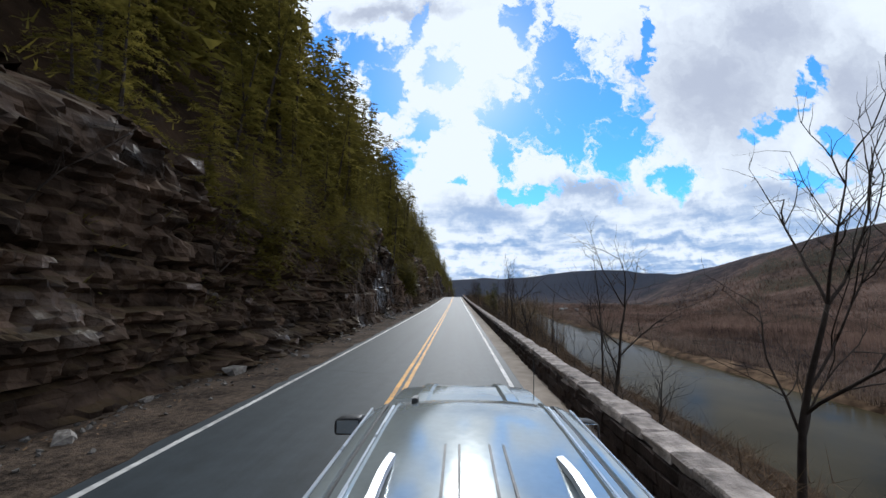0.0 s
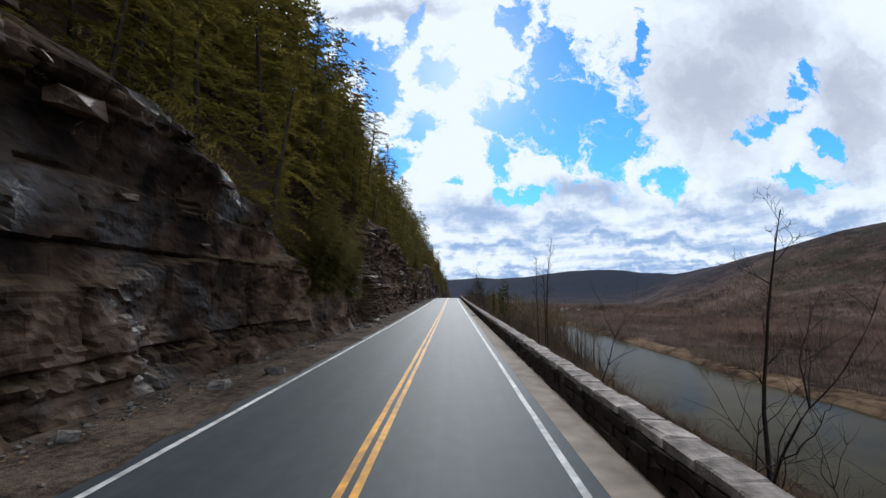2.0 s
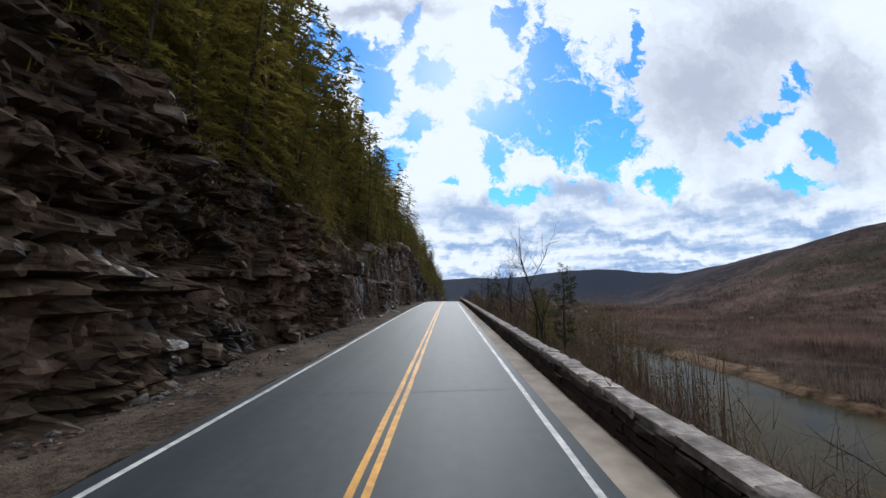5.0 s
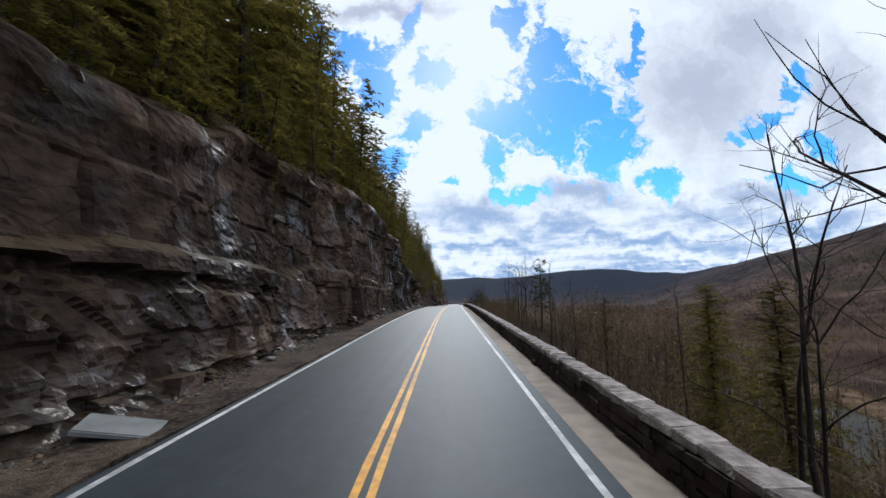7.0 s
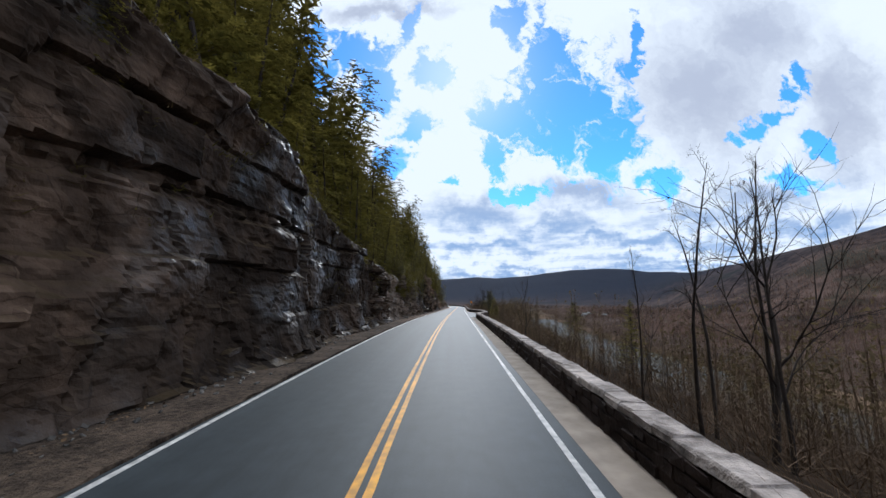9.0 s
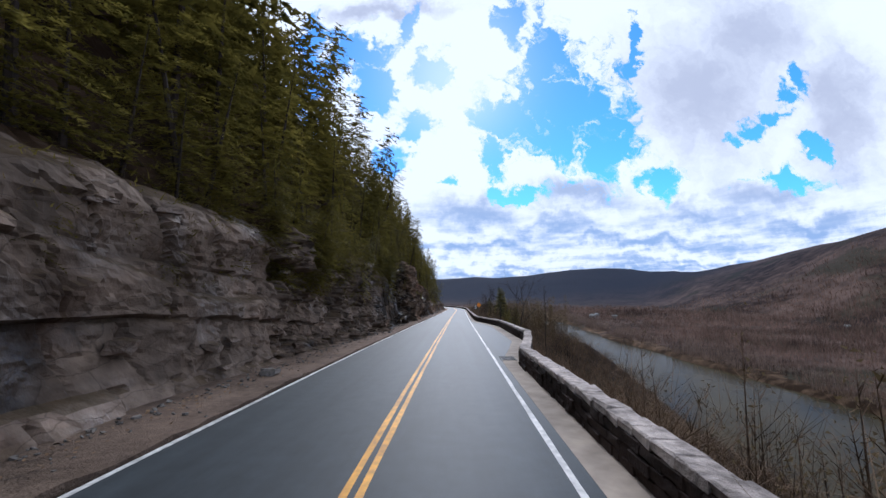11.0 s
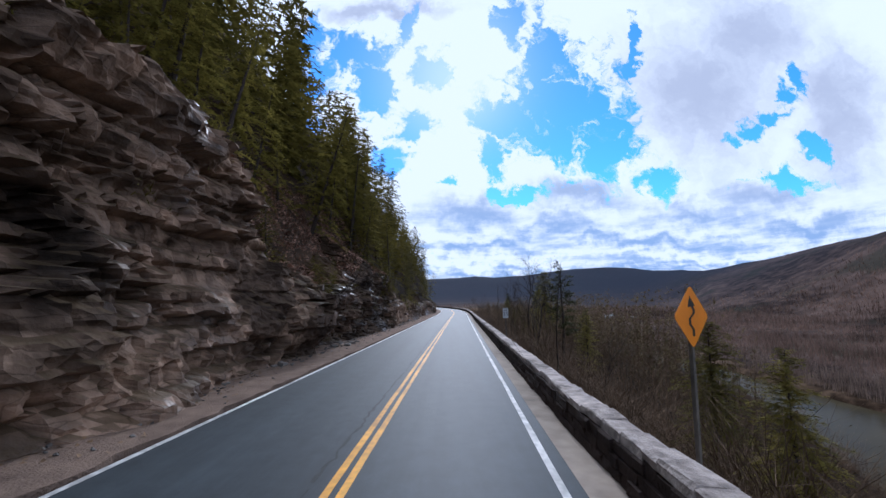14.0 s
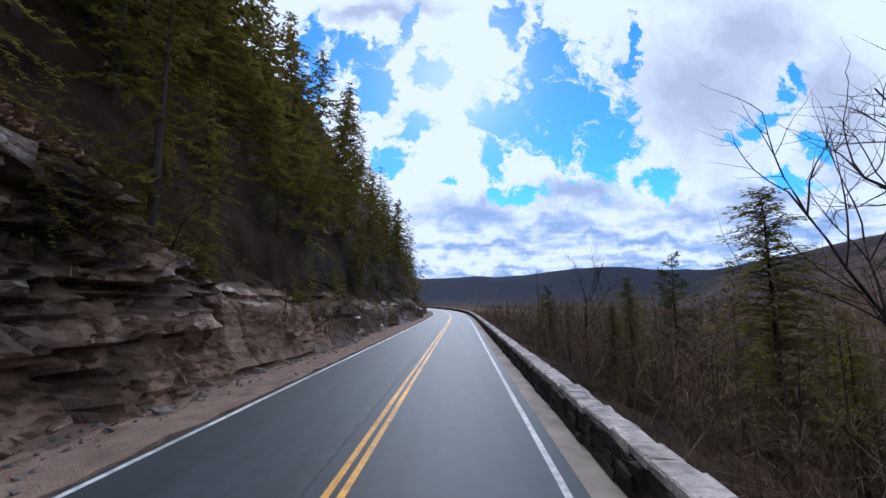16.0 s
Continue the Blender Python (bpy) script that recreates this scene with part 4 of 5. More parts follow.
# y, offset, height of the tip above the road
for k, (y, d, tip) in enumerate([(6.6, 7.0, 5.4), (15, 7.5, 5.2), (34.2, 8.0, 5.2), (121.5, 8.8, 7.4), (132.4, 8.6, 6.8), (175.8, 10.2, 6.8),
                                 (238.6, 7.35, 5.6), (283.7, 7.5, 5.6), (299.8, 9.7, 8.0), (318, 10, 6.0)]):
    h = tip - (gz(float(cx(y)) + d, y) - float(zr(y)))
    plant(SPREAD[k % 3], USED, y, d, h / 9.0 * .95, k * 77, (0, 4))
for k, (y, d, tip) in enumerate([(35.9, 6.6, 6.2), (37.0, 6.9, 6.4), (36.6, 6.3, 5.0), (45.9, 8.7, 4.7), (79, 11.9, 8.9), (73.3, 9.5, 5.9), (81, 12, 6.4), (181, 9.2, 4.6),
                                 (241, 10.7, 4.4), (177, 9.0, 6.8), (30, 9, 3.4), (95, 10, 4.2), (149, 8, 3.6), (20, 9, 4.6), (328, 9, 6), (275.8, 6.8, 4.6), (175, 10.0, 6.5), (176.6, 10.8, 7.0), (178.0, 10.1, 6.2), (131.5, 9.4, 3.4), (136.3, 8.7, 6.4), (137.0, 8.9, 5.4), (141, 9, 3.0), (152.5, 7.6, 4.4), (153.4, 8.2, 3.6)]):
    h = tip - (gz(float(cx(y)) + d, y) - float(zr(y)))
    plant(POLES[k % 3], USED, y, d, h / 10.0, k * 61, (0, 2))
for k, (y, d, tip) in enumerate([(136.5, 15, 5.9), (170.7, 11.5, 6.6), (291.5, 11.3, 6.7), (306.5, 13, 7.0), (314, 13.7, 5.6), (142, 13, 3.0), (150, 16, 3.0), (157, 13, 2.2),
                                 (266, 10, 1.6), (272, 12, 2.0), (287, 12, 2.4), (337, 12, 5), (325, 16, 5), (290, 8.6, 1.2), (294, 14, 1.8), (297.5, 8.8, .8), (302, 11, 2.6), (310, 9.4, 2.2), (316, 11, 2.6), (322, 10, 3.0), (332, 11, 3.2), (345, 13, 4), (190, 13, 2.5), (205, 14, 2.2)]):
    h = tip - (gz(float(cx(y)) + d, y) - float(zr(y)))
    plant(PADS[k % 2] if k in (0, 1, 2, 4, 11) else PINES[k % 3], USED, y, d, max(h, 2) / 10.0, k * 50, (0, 0))
rng = np.random.default_rng(77)
for k in range(205):
    y = float(rng.uniform(8, 88)) if k >= 150 else float(rng.choice([rng.uniform(2, 90), rng.uniform(95, 215), rng.uniform(262, 400), rng.uniform(262, 400)]))
    d = float(rng.uniform(5.4, 8.5)) if k >= 150 else float(rng.uniform(5.6, 22)) if not 220 < y < 264 else float(rng.uniform(9, 20))
    plant(SAPS[k % 4], USED, y, d, float(rng.uniform(.5, 1.25)) * (.6 if y < 92 else 1.0), float(rng.uniform(0, 360)), (0, float(rng.normal(3, 5))))

# hemlocks on the steep slope above the rock: single trees nearest the road, the rest joined
n, back = 0, []
for row, (d0, step, size) in enumerate([(-8.3, 2.6, .5), (-9.0, 2.9, .8), (-11.0, 3.0, 1.1), (-14.0, 3.0, 1.35), (-18, 3.6, 1.5), (-24, 5.2, 1.6)]):
    y = -8.0 + row * .7
    while y < 500:
        dens = float(fbm(np.array(y / 12), np.array(row * 3.3), 5, 2))
        bare = row < 2 and 273 < y < 291 and float(rng.uniform()) < .9
        if not (row < 2 and dens < -.12) and not bare:
            d = d0 + float(rng.normal(0, .5))
            size_, turn, lean = size * float(rng.uniform(.55, 1.3)) * float(np.interp(y, [235, 262], [1.0, .84])), float(rng.uniform(0, 360)), (float(rng.normal(0, 3)), float(rng.normal(6, 5)))
            if row < 4 and y < 318 and n < 295:
                ob = plant(HEMS[n % 5], USED, y, d, size_, turn, lean, .3)
            else:
                x = float(cx(y)) + d
                back.append((int(rng.integers(5)), pose(x, y, foot_z(y, d) - .3, lean[0], lean[1], turn) @ Matrix.Scale(size_, 4)))
            n += 1
        y += step * float(rng.uniform(.7, 1.4)) * (1.0 if y < 330 else 1.5)


def joined_trees(name, rows, protos, label):
    """Trees too many to count, as one mesh."""
    vs, fs, k = [], [], 0
    for i, m in rows:
        me = [c for c in protos[i].children if c.name.startswith("crown")][0].data
        co = np.empty(len(me.vertices) * 3)
        me.vertices.foreach_get("co", co)
        mm = np.array(m)
        step, grown = (3, 1.7) if m.to_scale()[0] < .6 else (7, 3.0)
        cut = len(range(0, TRIS[protos[i].name] // 3, step)) * 3
        tri = co.reshape(-1, 3)[:TRIS[protos[i].name]].reshape(-1, 3, 3)[::step].copy()
        mid = tri.mean(1, keepdims=True)
        tri = (mid + (tri - mid) * grown).reshape(-1, 3) @ mm[:3, :3].T + mm[:3, 3]
        vs.append(tri)
        fs.append(np.arange(cut).reshape(-1, 3) + k)
        k += cut
    tagged(mesh_ob(name, np.concatenate(vs), np.concatenate(fs), M_NEEDLE), label, "woods", kind="stuff")


# young hemlocks rooted in the face
for k in range(370):
    y = float(rng.uniform(-4, 330)) if k < 230 else float(rng.choice([rng.uniform(12, 36), rng.uniform(56, 67), rng.uniform(214, 246)]))
    z = float(cliff_top(np.array(y))) * float(rng.uniform(.55, 1.02))
    if k < 230 and float(fbm(np.array(y / 9), np.array(z / 5), 15, 2)) < 0:
        continue
    x = float(cx(y)) - float(cliff_face(np.array(y), np.array(z))) - .25
    back.append((int(rng.integers(5)), pose(x, y, float(zr(y)) + z - .2, float(rng.normal(0, 6)), float(rng.uniform(5, 30)), float(rng.uniform(0, 360))) @ Matrix.Scale(float(rng.uniform(.14, .30)) * (1.6 if k >= 230 else 1.0), 4)))

joined_trees("hemlock_woods", back, HEMS, "dense dark hemlock woods covering the steep slope")


def thicket():
    """Leafless brush on the slope below the wall."""
    rng = np.random.default_rng(97)
    vs, n = [], 0
    for k in range(1500):
        y = float(rng.choice([rng.uniform(0, 90), rng.uniform(92, 212), rng.uniform(92, 212), rng.uniform(264, 400), rng.uniform(264, 400)]))
        d = float(rng.uniform(5.4, 30 if y < 262 or y > 292 else 14)) if y > 90 else float(rng.uniform(5.4, 14))
        x = float(cx(y)) + d
        base = np.array([x, y, gz(x, y)])
        tall = float(rng.uniform(1.2, 3.2)) * (1.35 if d > 10 and y > 90 else .42 if y < 90 else .9)
        m = 26
        a = rng.uniform(0, 6.283, m)
        r0 = rng.uniform(0, .9, m)
        p0 = base + np.stack([np.cos(a) * r0, np.sin(a) * r0, 0 * a - .1], -1)
        lean = rng.normal(0, .5, (m, 2))
        h = tall * rng.uniform(.3, 1.25, m)
        p1 = p0 + np.stack([lean[:, 0] * h * .5, lean[:, 1] * h * .5, h * .55], -1)
        p2 = p1 + np.stack([(lean[:, 0] + rng.normal(0, .3, m)) * h * .5, (lean[:, 1] + rng.normal(0, .3, m)) * h * .5, h * .45], -1)
        w = .005 + .007 * rng.uniform(0, 1, m)
        sd = np.stack([-np.sin(a), np.cos(a), 0 * a], -1) * w[:, None]
        s2 = np.stack([np.cos(a), np.sin(a), 0 * a], -1) * w[:, None]
        for q in (sd, s2):
            p3 = p1 + np.stack([rng.normal(0, .45, m) * h, rng.normal(0, .45, m) * h, h * rng.uniform(.05, .4, m)], -1)
            vs += [np.stack([p0 - q, p0 + q, p1], 1), np.stack([p1 - q * .8, p1 + q * .8, p2], 1), np.stack([p1 - q * .7, p1 + q * .7, p3], 1)]
    v = np.concatenate(vs).reshape(-1, 3)
    tagged(mesh_ob("brush", v, np.arange(len(v)).reshape(-1, 3), M_TWIG), "tangle of bare brown brush on the river slope", "brush", kind="stuff")


M_TWIG = mat("twigs", (.095, .062, .040), .9, .4, 2.0, 0, second=(.195, .130, .082), spec=.1)
thicket()


def bank_shrubs():
    """Bare and olive shrubs on the steep bank below the lay-by and along the near shore."""
    rng = np.random.default_rng(103)
    vs, kind = [], []
    for k in range(1920):
        y = float(rng.uniform(0, 300))
        d = float(rng.choice([rng.uniform(9, 30), rng.uniform(38, 48)]))
        if k >= 1900:
            y, d = float(rng.uniform(216, 226)), float(rng.uniform(8.8, 11.5))
        elif k >= 1100:
            y, d = float(rng.uniform(214, 330)), float(rng.uniform(10, 50))
        elif k >= 900:
            y, d = float(rng.uniform(221, 286)), float(rng.uniform(8.2, 13))
        if y < 150 and d < 30 and rng.uniform() < .8:
            continue
        x = float(cx(y)) + d
        r = float(rng.uniform(.5, 1.6)) * (2.0 if d > 35 else 1.5 if k >= 900 else 1.0)
        olive, m = rng.uniform() < .3, 46
        if k >= 1900:
            r, olive, m = float(rng.uniform(1.6, 2.3)), True, 130
        base = np.array([x, y, gz(x, y) - .1])
        way = np.stack([rng.normal(0, .55, m), rng.normal(0, .55, m), rng.uniform(.5, 1.4, m)], -1) * r
        mid = base + way * rng.uniform(.4, .6, (m, 1))
        tip = base + way + rng.normal(0, .18, (m, 3)) * r
        s = rng.normal(0, 1, (m, 3)) * .009
        vs += [np.stack([base - s, base + s, mid], 1), np.stack([mid - s, mid + s, tip], 1)]
        kind += [0] * (2 * m)
        if olive:
            u, w = rng.normal(0, .02, (m, 3)), rng.normal(0, .02, (m, 3))
            vs.append(np.stack([tip - u, tip + u, tip + w], 1))
            kind += [1] * m
    v = np.concatenate(vs).reshape(-1, 3)
    ob = mesh_ob("shrubs", v, np.arange(len(v)).reshape(-1, 3), M_TWIG)
    ob.data.materials.append(M_BUD)
    ob.data.polygons.foreach_set("material_index", np.array(kind, np.int32))
    tagged(ob, "bare and olive shrubs on the steep river bank", "shrubs", kind="stuff")


def young_woods():
    """Close-standing young trees on the terraces below the road: bare stems, with a thin olive haze of budding twigs."""
    rng = np.random.default_rng(101)
    stems, buds = [], []
    for k in range(3000):
        y = float(rng.choice([rng.uniform(150, 216), rng.uniform(120, 216), rng.uniform(290, 420), rng.uniform(290, 350)]))
        d = float(rng.uniform(7.5, 44 if y < 250 else 30))
        if float(fbm(np.array(y / 14), np.array(d / 10), 23, 2)) < -.25:
            continue
        x = float(cx(y)) + d
        z = gz(x, y)
        h = float(rng.uniform(.35, 1.05)) * float(np.interp(d, [9, 20, 34, 44], [4.5, 8.0, 12, 20]))
        lean = rng.normal(0, .05, 2)
        r = .02 + .005 * h
        a = float(rng.uniform(0, 6.283))
        foot, tip = np.array([x, y, z - .2]), np.array([x + lean[0] * h, y + lean[1] * h, z + h])
        for q in (a, a + 1.57):
            s = np.array([math.cos(q), math.sin(q), 0]) * r
            stems += [foot - s, foot + s, tip]
        m = 34
        t = rng.uniform(.25, 1.0, (m, 1))
        p = foot + (tip - foot) * t
        b = rng.uniform(0, 6.283, m)
        ln = (.25 + .30 * h * .35 * (1.05 - t[:, 0])) * rng.uniform(.5, 1.3, m)
        e = p + np.stack([np.cos(b) * ln, np.sin(b) * ln, ln * rng.uniform(.3, 1.3, m)], -1)
        w = np.stack([-np.sin(b), np.cos(b), 0 * b], -1) * .012
        stems += list(np.stack([p - w, p + w, e], 1).reshape(-1, 3))
        c = p + (e - p) * rng.uniform(.5, 1.1, (m, 1))
        n1, n2 = rng.normal(0, 1, (m, 3)), rng.normal(0, 1, (m, 3))
        sz = rng.uniform(.04, .13, (m, 1)) * min(1.0, d / 24)
        buds += list(np.stack([c - n1 * sz, c + n1 * sz, c + n2 * sz * 1.3], 1).reshape(-1, 3))
    stems, buds = np.array(stems), np.array(buds)
    ob = mesh_ob("young_woods", np.concatenate([stems, buds]), np.arange(len(stems) + len(buds)).reshape(-1, 3), M_TWIG)
    ob.data.materials.append(M_BUD)
    ob.data.polygons.foreach_set("material_index", np.repeat([0, 1], [len(stems) // 3, len(buds) // 3]).astype(np.int32))
    tagged(ob, "young bare woods with olive buds below the road", "woods", kind="stuff")


M_BUD = leafy("budding_twigs", (.090, .066, .034), (.155, .112, .056), 0)
young_woods()
bank_shrubs()

# pale bare shrubs on the ledges
for k in range(96):
    y = float(rng.uniform(0, 325)) if k < 44 else float(rng.choice([rng.uniform(2, 34), rng.uniform(205, 250), rng.uniform(268, 322)]))
    if k < 44:
        x = float(cx(y)) - 8.0 - float(rng.uniform(0, 2.5))
        z = foot_z(y, x - float(cx(y))) + .1
    else:
        up = float(cliff_top(np.array(y))) * float(rng.uniform(.5, 1.0))
        x, z = float(cx(y)) - float(cliff_face(np.array(y), np.array(up))) - .25, float(zr(y)) + up
    m = pose(x, y, z, float(rng.normal(0, 14)), float(rng.uniform(10, 50)), float(rng.uniform(0, 360))) @ Matrix.Scale(float(rng.uniform(.3, .8)), 4)
    tagged(copy_thing(SAPS[k % 4], m), "bare grey shrub leaning out from a rock ledge", group="shrubs on the ledges")

# loose stones on the verge
for k in range(210):
    y = float(rng.uniform(0, 318)) if k < 150 else float(rng.uniform(58, 75))
    d = -6.1 + float(abs(rng.normal(0, .45))) + (0 if rng.uniform() < .85 else .6)
    s = float(rng.choice([.12, .18, .28, .45], p=[.4, .35, .2, .05]))
    ob = new("stone", STONES[k % 5])
    ob.matrix_basis = pose(float(cx(y)) + d, y, float(zr(y)) + .006 + s * .2, rng.normal(0, 6), rng.normal(0, 6), rng.uniform(0, 360)) @ Matrix.Diagonal((s * 1.3, s, s, 1))
    tagged(ob, "angular fallen stone on the gravel verge", "stone", "stones on the verge")


# ---- far woods ----
def far_woods():
    """Bare woods on the valley floor and the near hills: thin upright tufts, and pale trunks along the far bank."""
    rng = np.random.default_rng(91)
    n = 110000
    dist = 95 * (900 / 95) ** rng.uniform(0, 1, n)
    az = np.radians(rng.uniform(-6, 88, n))
    x, y = dist * np.sin(az), rng.uniform(0, 300, n) + dist * np.cos(az)
    keep = (x - river_x(y) > 128)
    x, y, dist = x[keep], y[keep], dist[keep]
    z = ground_z(x, y)
    h = rng.uniform(2.5, 7.5, len(x)) * np.clip((x - river_x(y) - 112) / 90, .35, 1) * np.clip(1.15 + .9 * fbm(x / 60, y / 60, 19, 3), .3, 1.9)
    w = np.clip(dist / 800, .2, 1) * rng.uniform(.35, .9, len(x))
    base = np.stack([x, y, z - .3], -1)
    tri = []
    for k in range(3):
        a = rng.uniform(0, 6.28, len(x))
        off = np.stack([np.cos(a) * w * 4, np.sin(a) * w * 4, h * rng.uniform(.5, 1.05, len(x))], -1)
        sd = np.stack([-np.sin(a) * w, np.cos(a) * w, 0 * a], -1) * .5
        tri.append(np.stack([base - sd, base + sd, base + off], 1))
    v = np.concatenate(tri, 1).reshape(-1, 3)
    ob = mesh_ob("far_woods", v, np.arange(len(v)).reshape(-1, 3), M_WOODS)
    tagged(ob, "bare brown woods over the valley floor", "woods", kind="stuff")
    n = 15000
    y = rng.uniform(-20, 900, n)
    d = 122 + np.abs(rng.normal(0, 15, n))
    keep = fbm(y / 25, d / 9, 7, 2) > -.1
    y, d = y[keep], d[keep]
    x = river_x(y) + d
    z = ground_z(x, y)
    h = rng.uniform(2.5, 6.5, len(y))
    tri = []
    for k in range(2):
        a = rng.uniform(0, 6.28, len(x))
        r = rng.uniform(.05, .14, len(x))
        sd = np.stack([np.cos(a) * r, np.sin(a) * r, 0 * a], -1)
        b0 = np.stack([x + rng.normal(0, .4, len(x)), y + rng.normal(0, .4, len(x)), z - .2], -1)
        tri.append(np.stack([b0 - sd, b0 + sd, b0 + np.stack([rng.normal(0, .4, len(x)), rng.normal(0, .4, len(x)), h], -1)], 1))
    v = np.concatenate(tri, 1).reshape(-1, 3)
    ob = mesh_ob("bank_trees", v, np.arange(len(v)).reshape(-1, 3), M_PALE)
    tagged(ob, "pale bare trunks lining the far river bank", "woods", kind="stuff")


M_WOODS = leafy("bare_woods", (.070, .045, .036), (.190, .124, .096), 0, .12, .13)
M_PALE = mat("pale_bark", (.13, .09, .068), .9, .4, 2, 0, second=(.25, .18, .14), spec=.1)
far_woods()


# ---- the silver car on the road ----
M_SILVER = mat("silver_paint", (.42, .455, .455), .13, .06, 25, .006, 2, metal=.5)
M_TRIM = mat("bright_trim", (.55, .58, .62), .3, .06, 4, .02, 40, metal=.5)
M_BLACK = mat("black_plastic", (.02, .02, .022), .5, .3, 8, .1, 60)
M_GLASS = mat("dark_glass", (.015, .018, .02), .06, .1, 2, 0)
M_CHROME = mat("rail_metal", (.50, .51, .54), .42, .05, 4, .02, 40, metal=.9)
M_RUBBER = mat("tyre_rubber", (.02, .02, .02), .9, .3, 8, .3, 60)
M_MIRROR = mat("mirror_glass", (.9, .9, .9), .03, .02, 1, 0, metal=1.0)
M_AMBER = mat("headlamp_lens", (.7, .72, .75), .1, .05, 3, .05, 30)
M_REDLENS = mat("tail_lamp_lens", (.35, .02, .02), .15, .1, 3, .05, 30)


def loft(sections, close=True):
    """A skin through rings of points of equal count, with closed ends."""
    bm = bmesh.new()
    rings = [[bm.verts.new(p) for p in r] for r in sections]
    k = len(rings[0])
    for a, b in zip(rings, rings[1:]):
        for j in range(k if close else k - 1):
            bm.faces.new((a[j], a[(j + 1) % k], b[(j + 1) % k], b[j]))
    if close:
        bm.faces.new(rings[0][::-1])
        bm.faces.new(rings[-1])
    bmesh.ops.recalc_face_normals(bm, faces=bm.faces)
    return bm


def box(lo, hi, bevel=.01):
    bm = bmesh.new()
    bmesh.ops.create_cube(bm, size=1)
    for v in bm.verts:
        v.co = Vector([a + (b - a) * (c + .5) for a, b, c in zip(lo, hi, v.co)])
    if bevel:
        bmesh.ops.bevel(bm, geom=bm.edges[:], offset=bevel, segments=2, affect="EDGES")
    return bm


def smooth_part(ob):
    ob.data.polygons.foreach_set("use_smooth", [True] * len(ob.data.polygons))
    ob.data.set_sharp_from_angle(angle=radians(35))
    return ob


def cylinder(center, radius, width, n=28):
    bm = bmesh.new()
    bmesh.ops.create_cone(bm, segments=n, radius1=radius, radius2=radius, depth=width, cap_ends=True)
    bmesh.ops.rotate(bm, verts=bm.verts, matrix=Matrix.Rotation(math.pi / 2, 3, "Y"))
    bmesh.ops.translate(bm, verts=bm.verts, vec=center)
    bmesh.ops.bevel(bm, geom=[e for e in bm.edges if abs(e.verts[0].co.x - e.verts[1].co.x) < 1e-4], offset=.02, segments=2, affect="EDGES")
    return bm


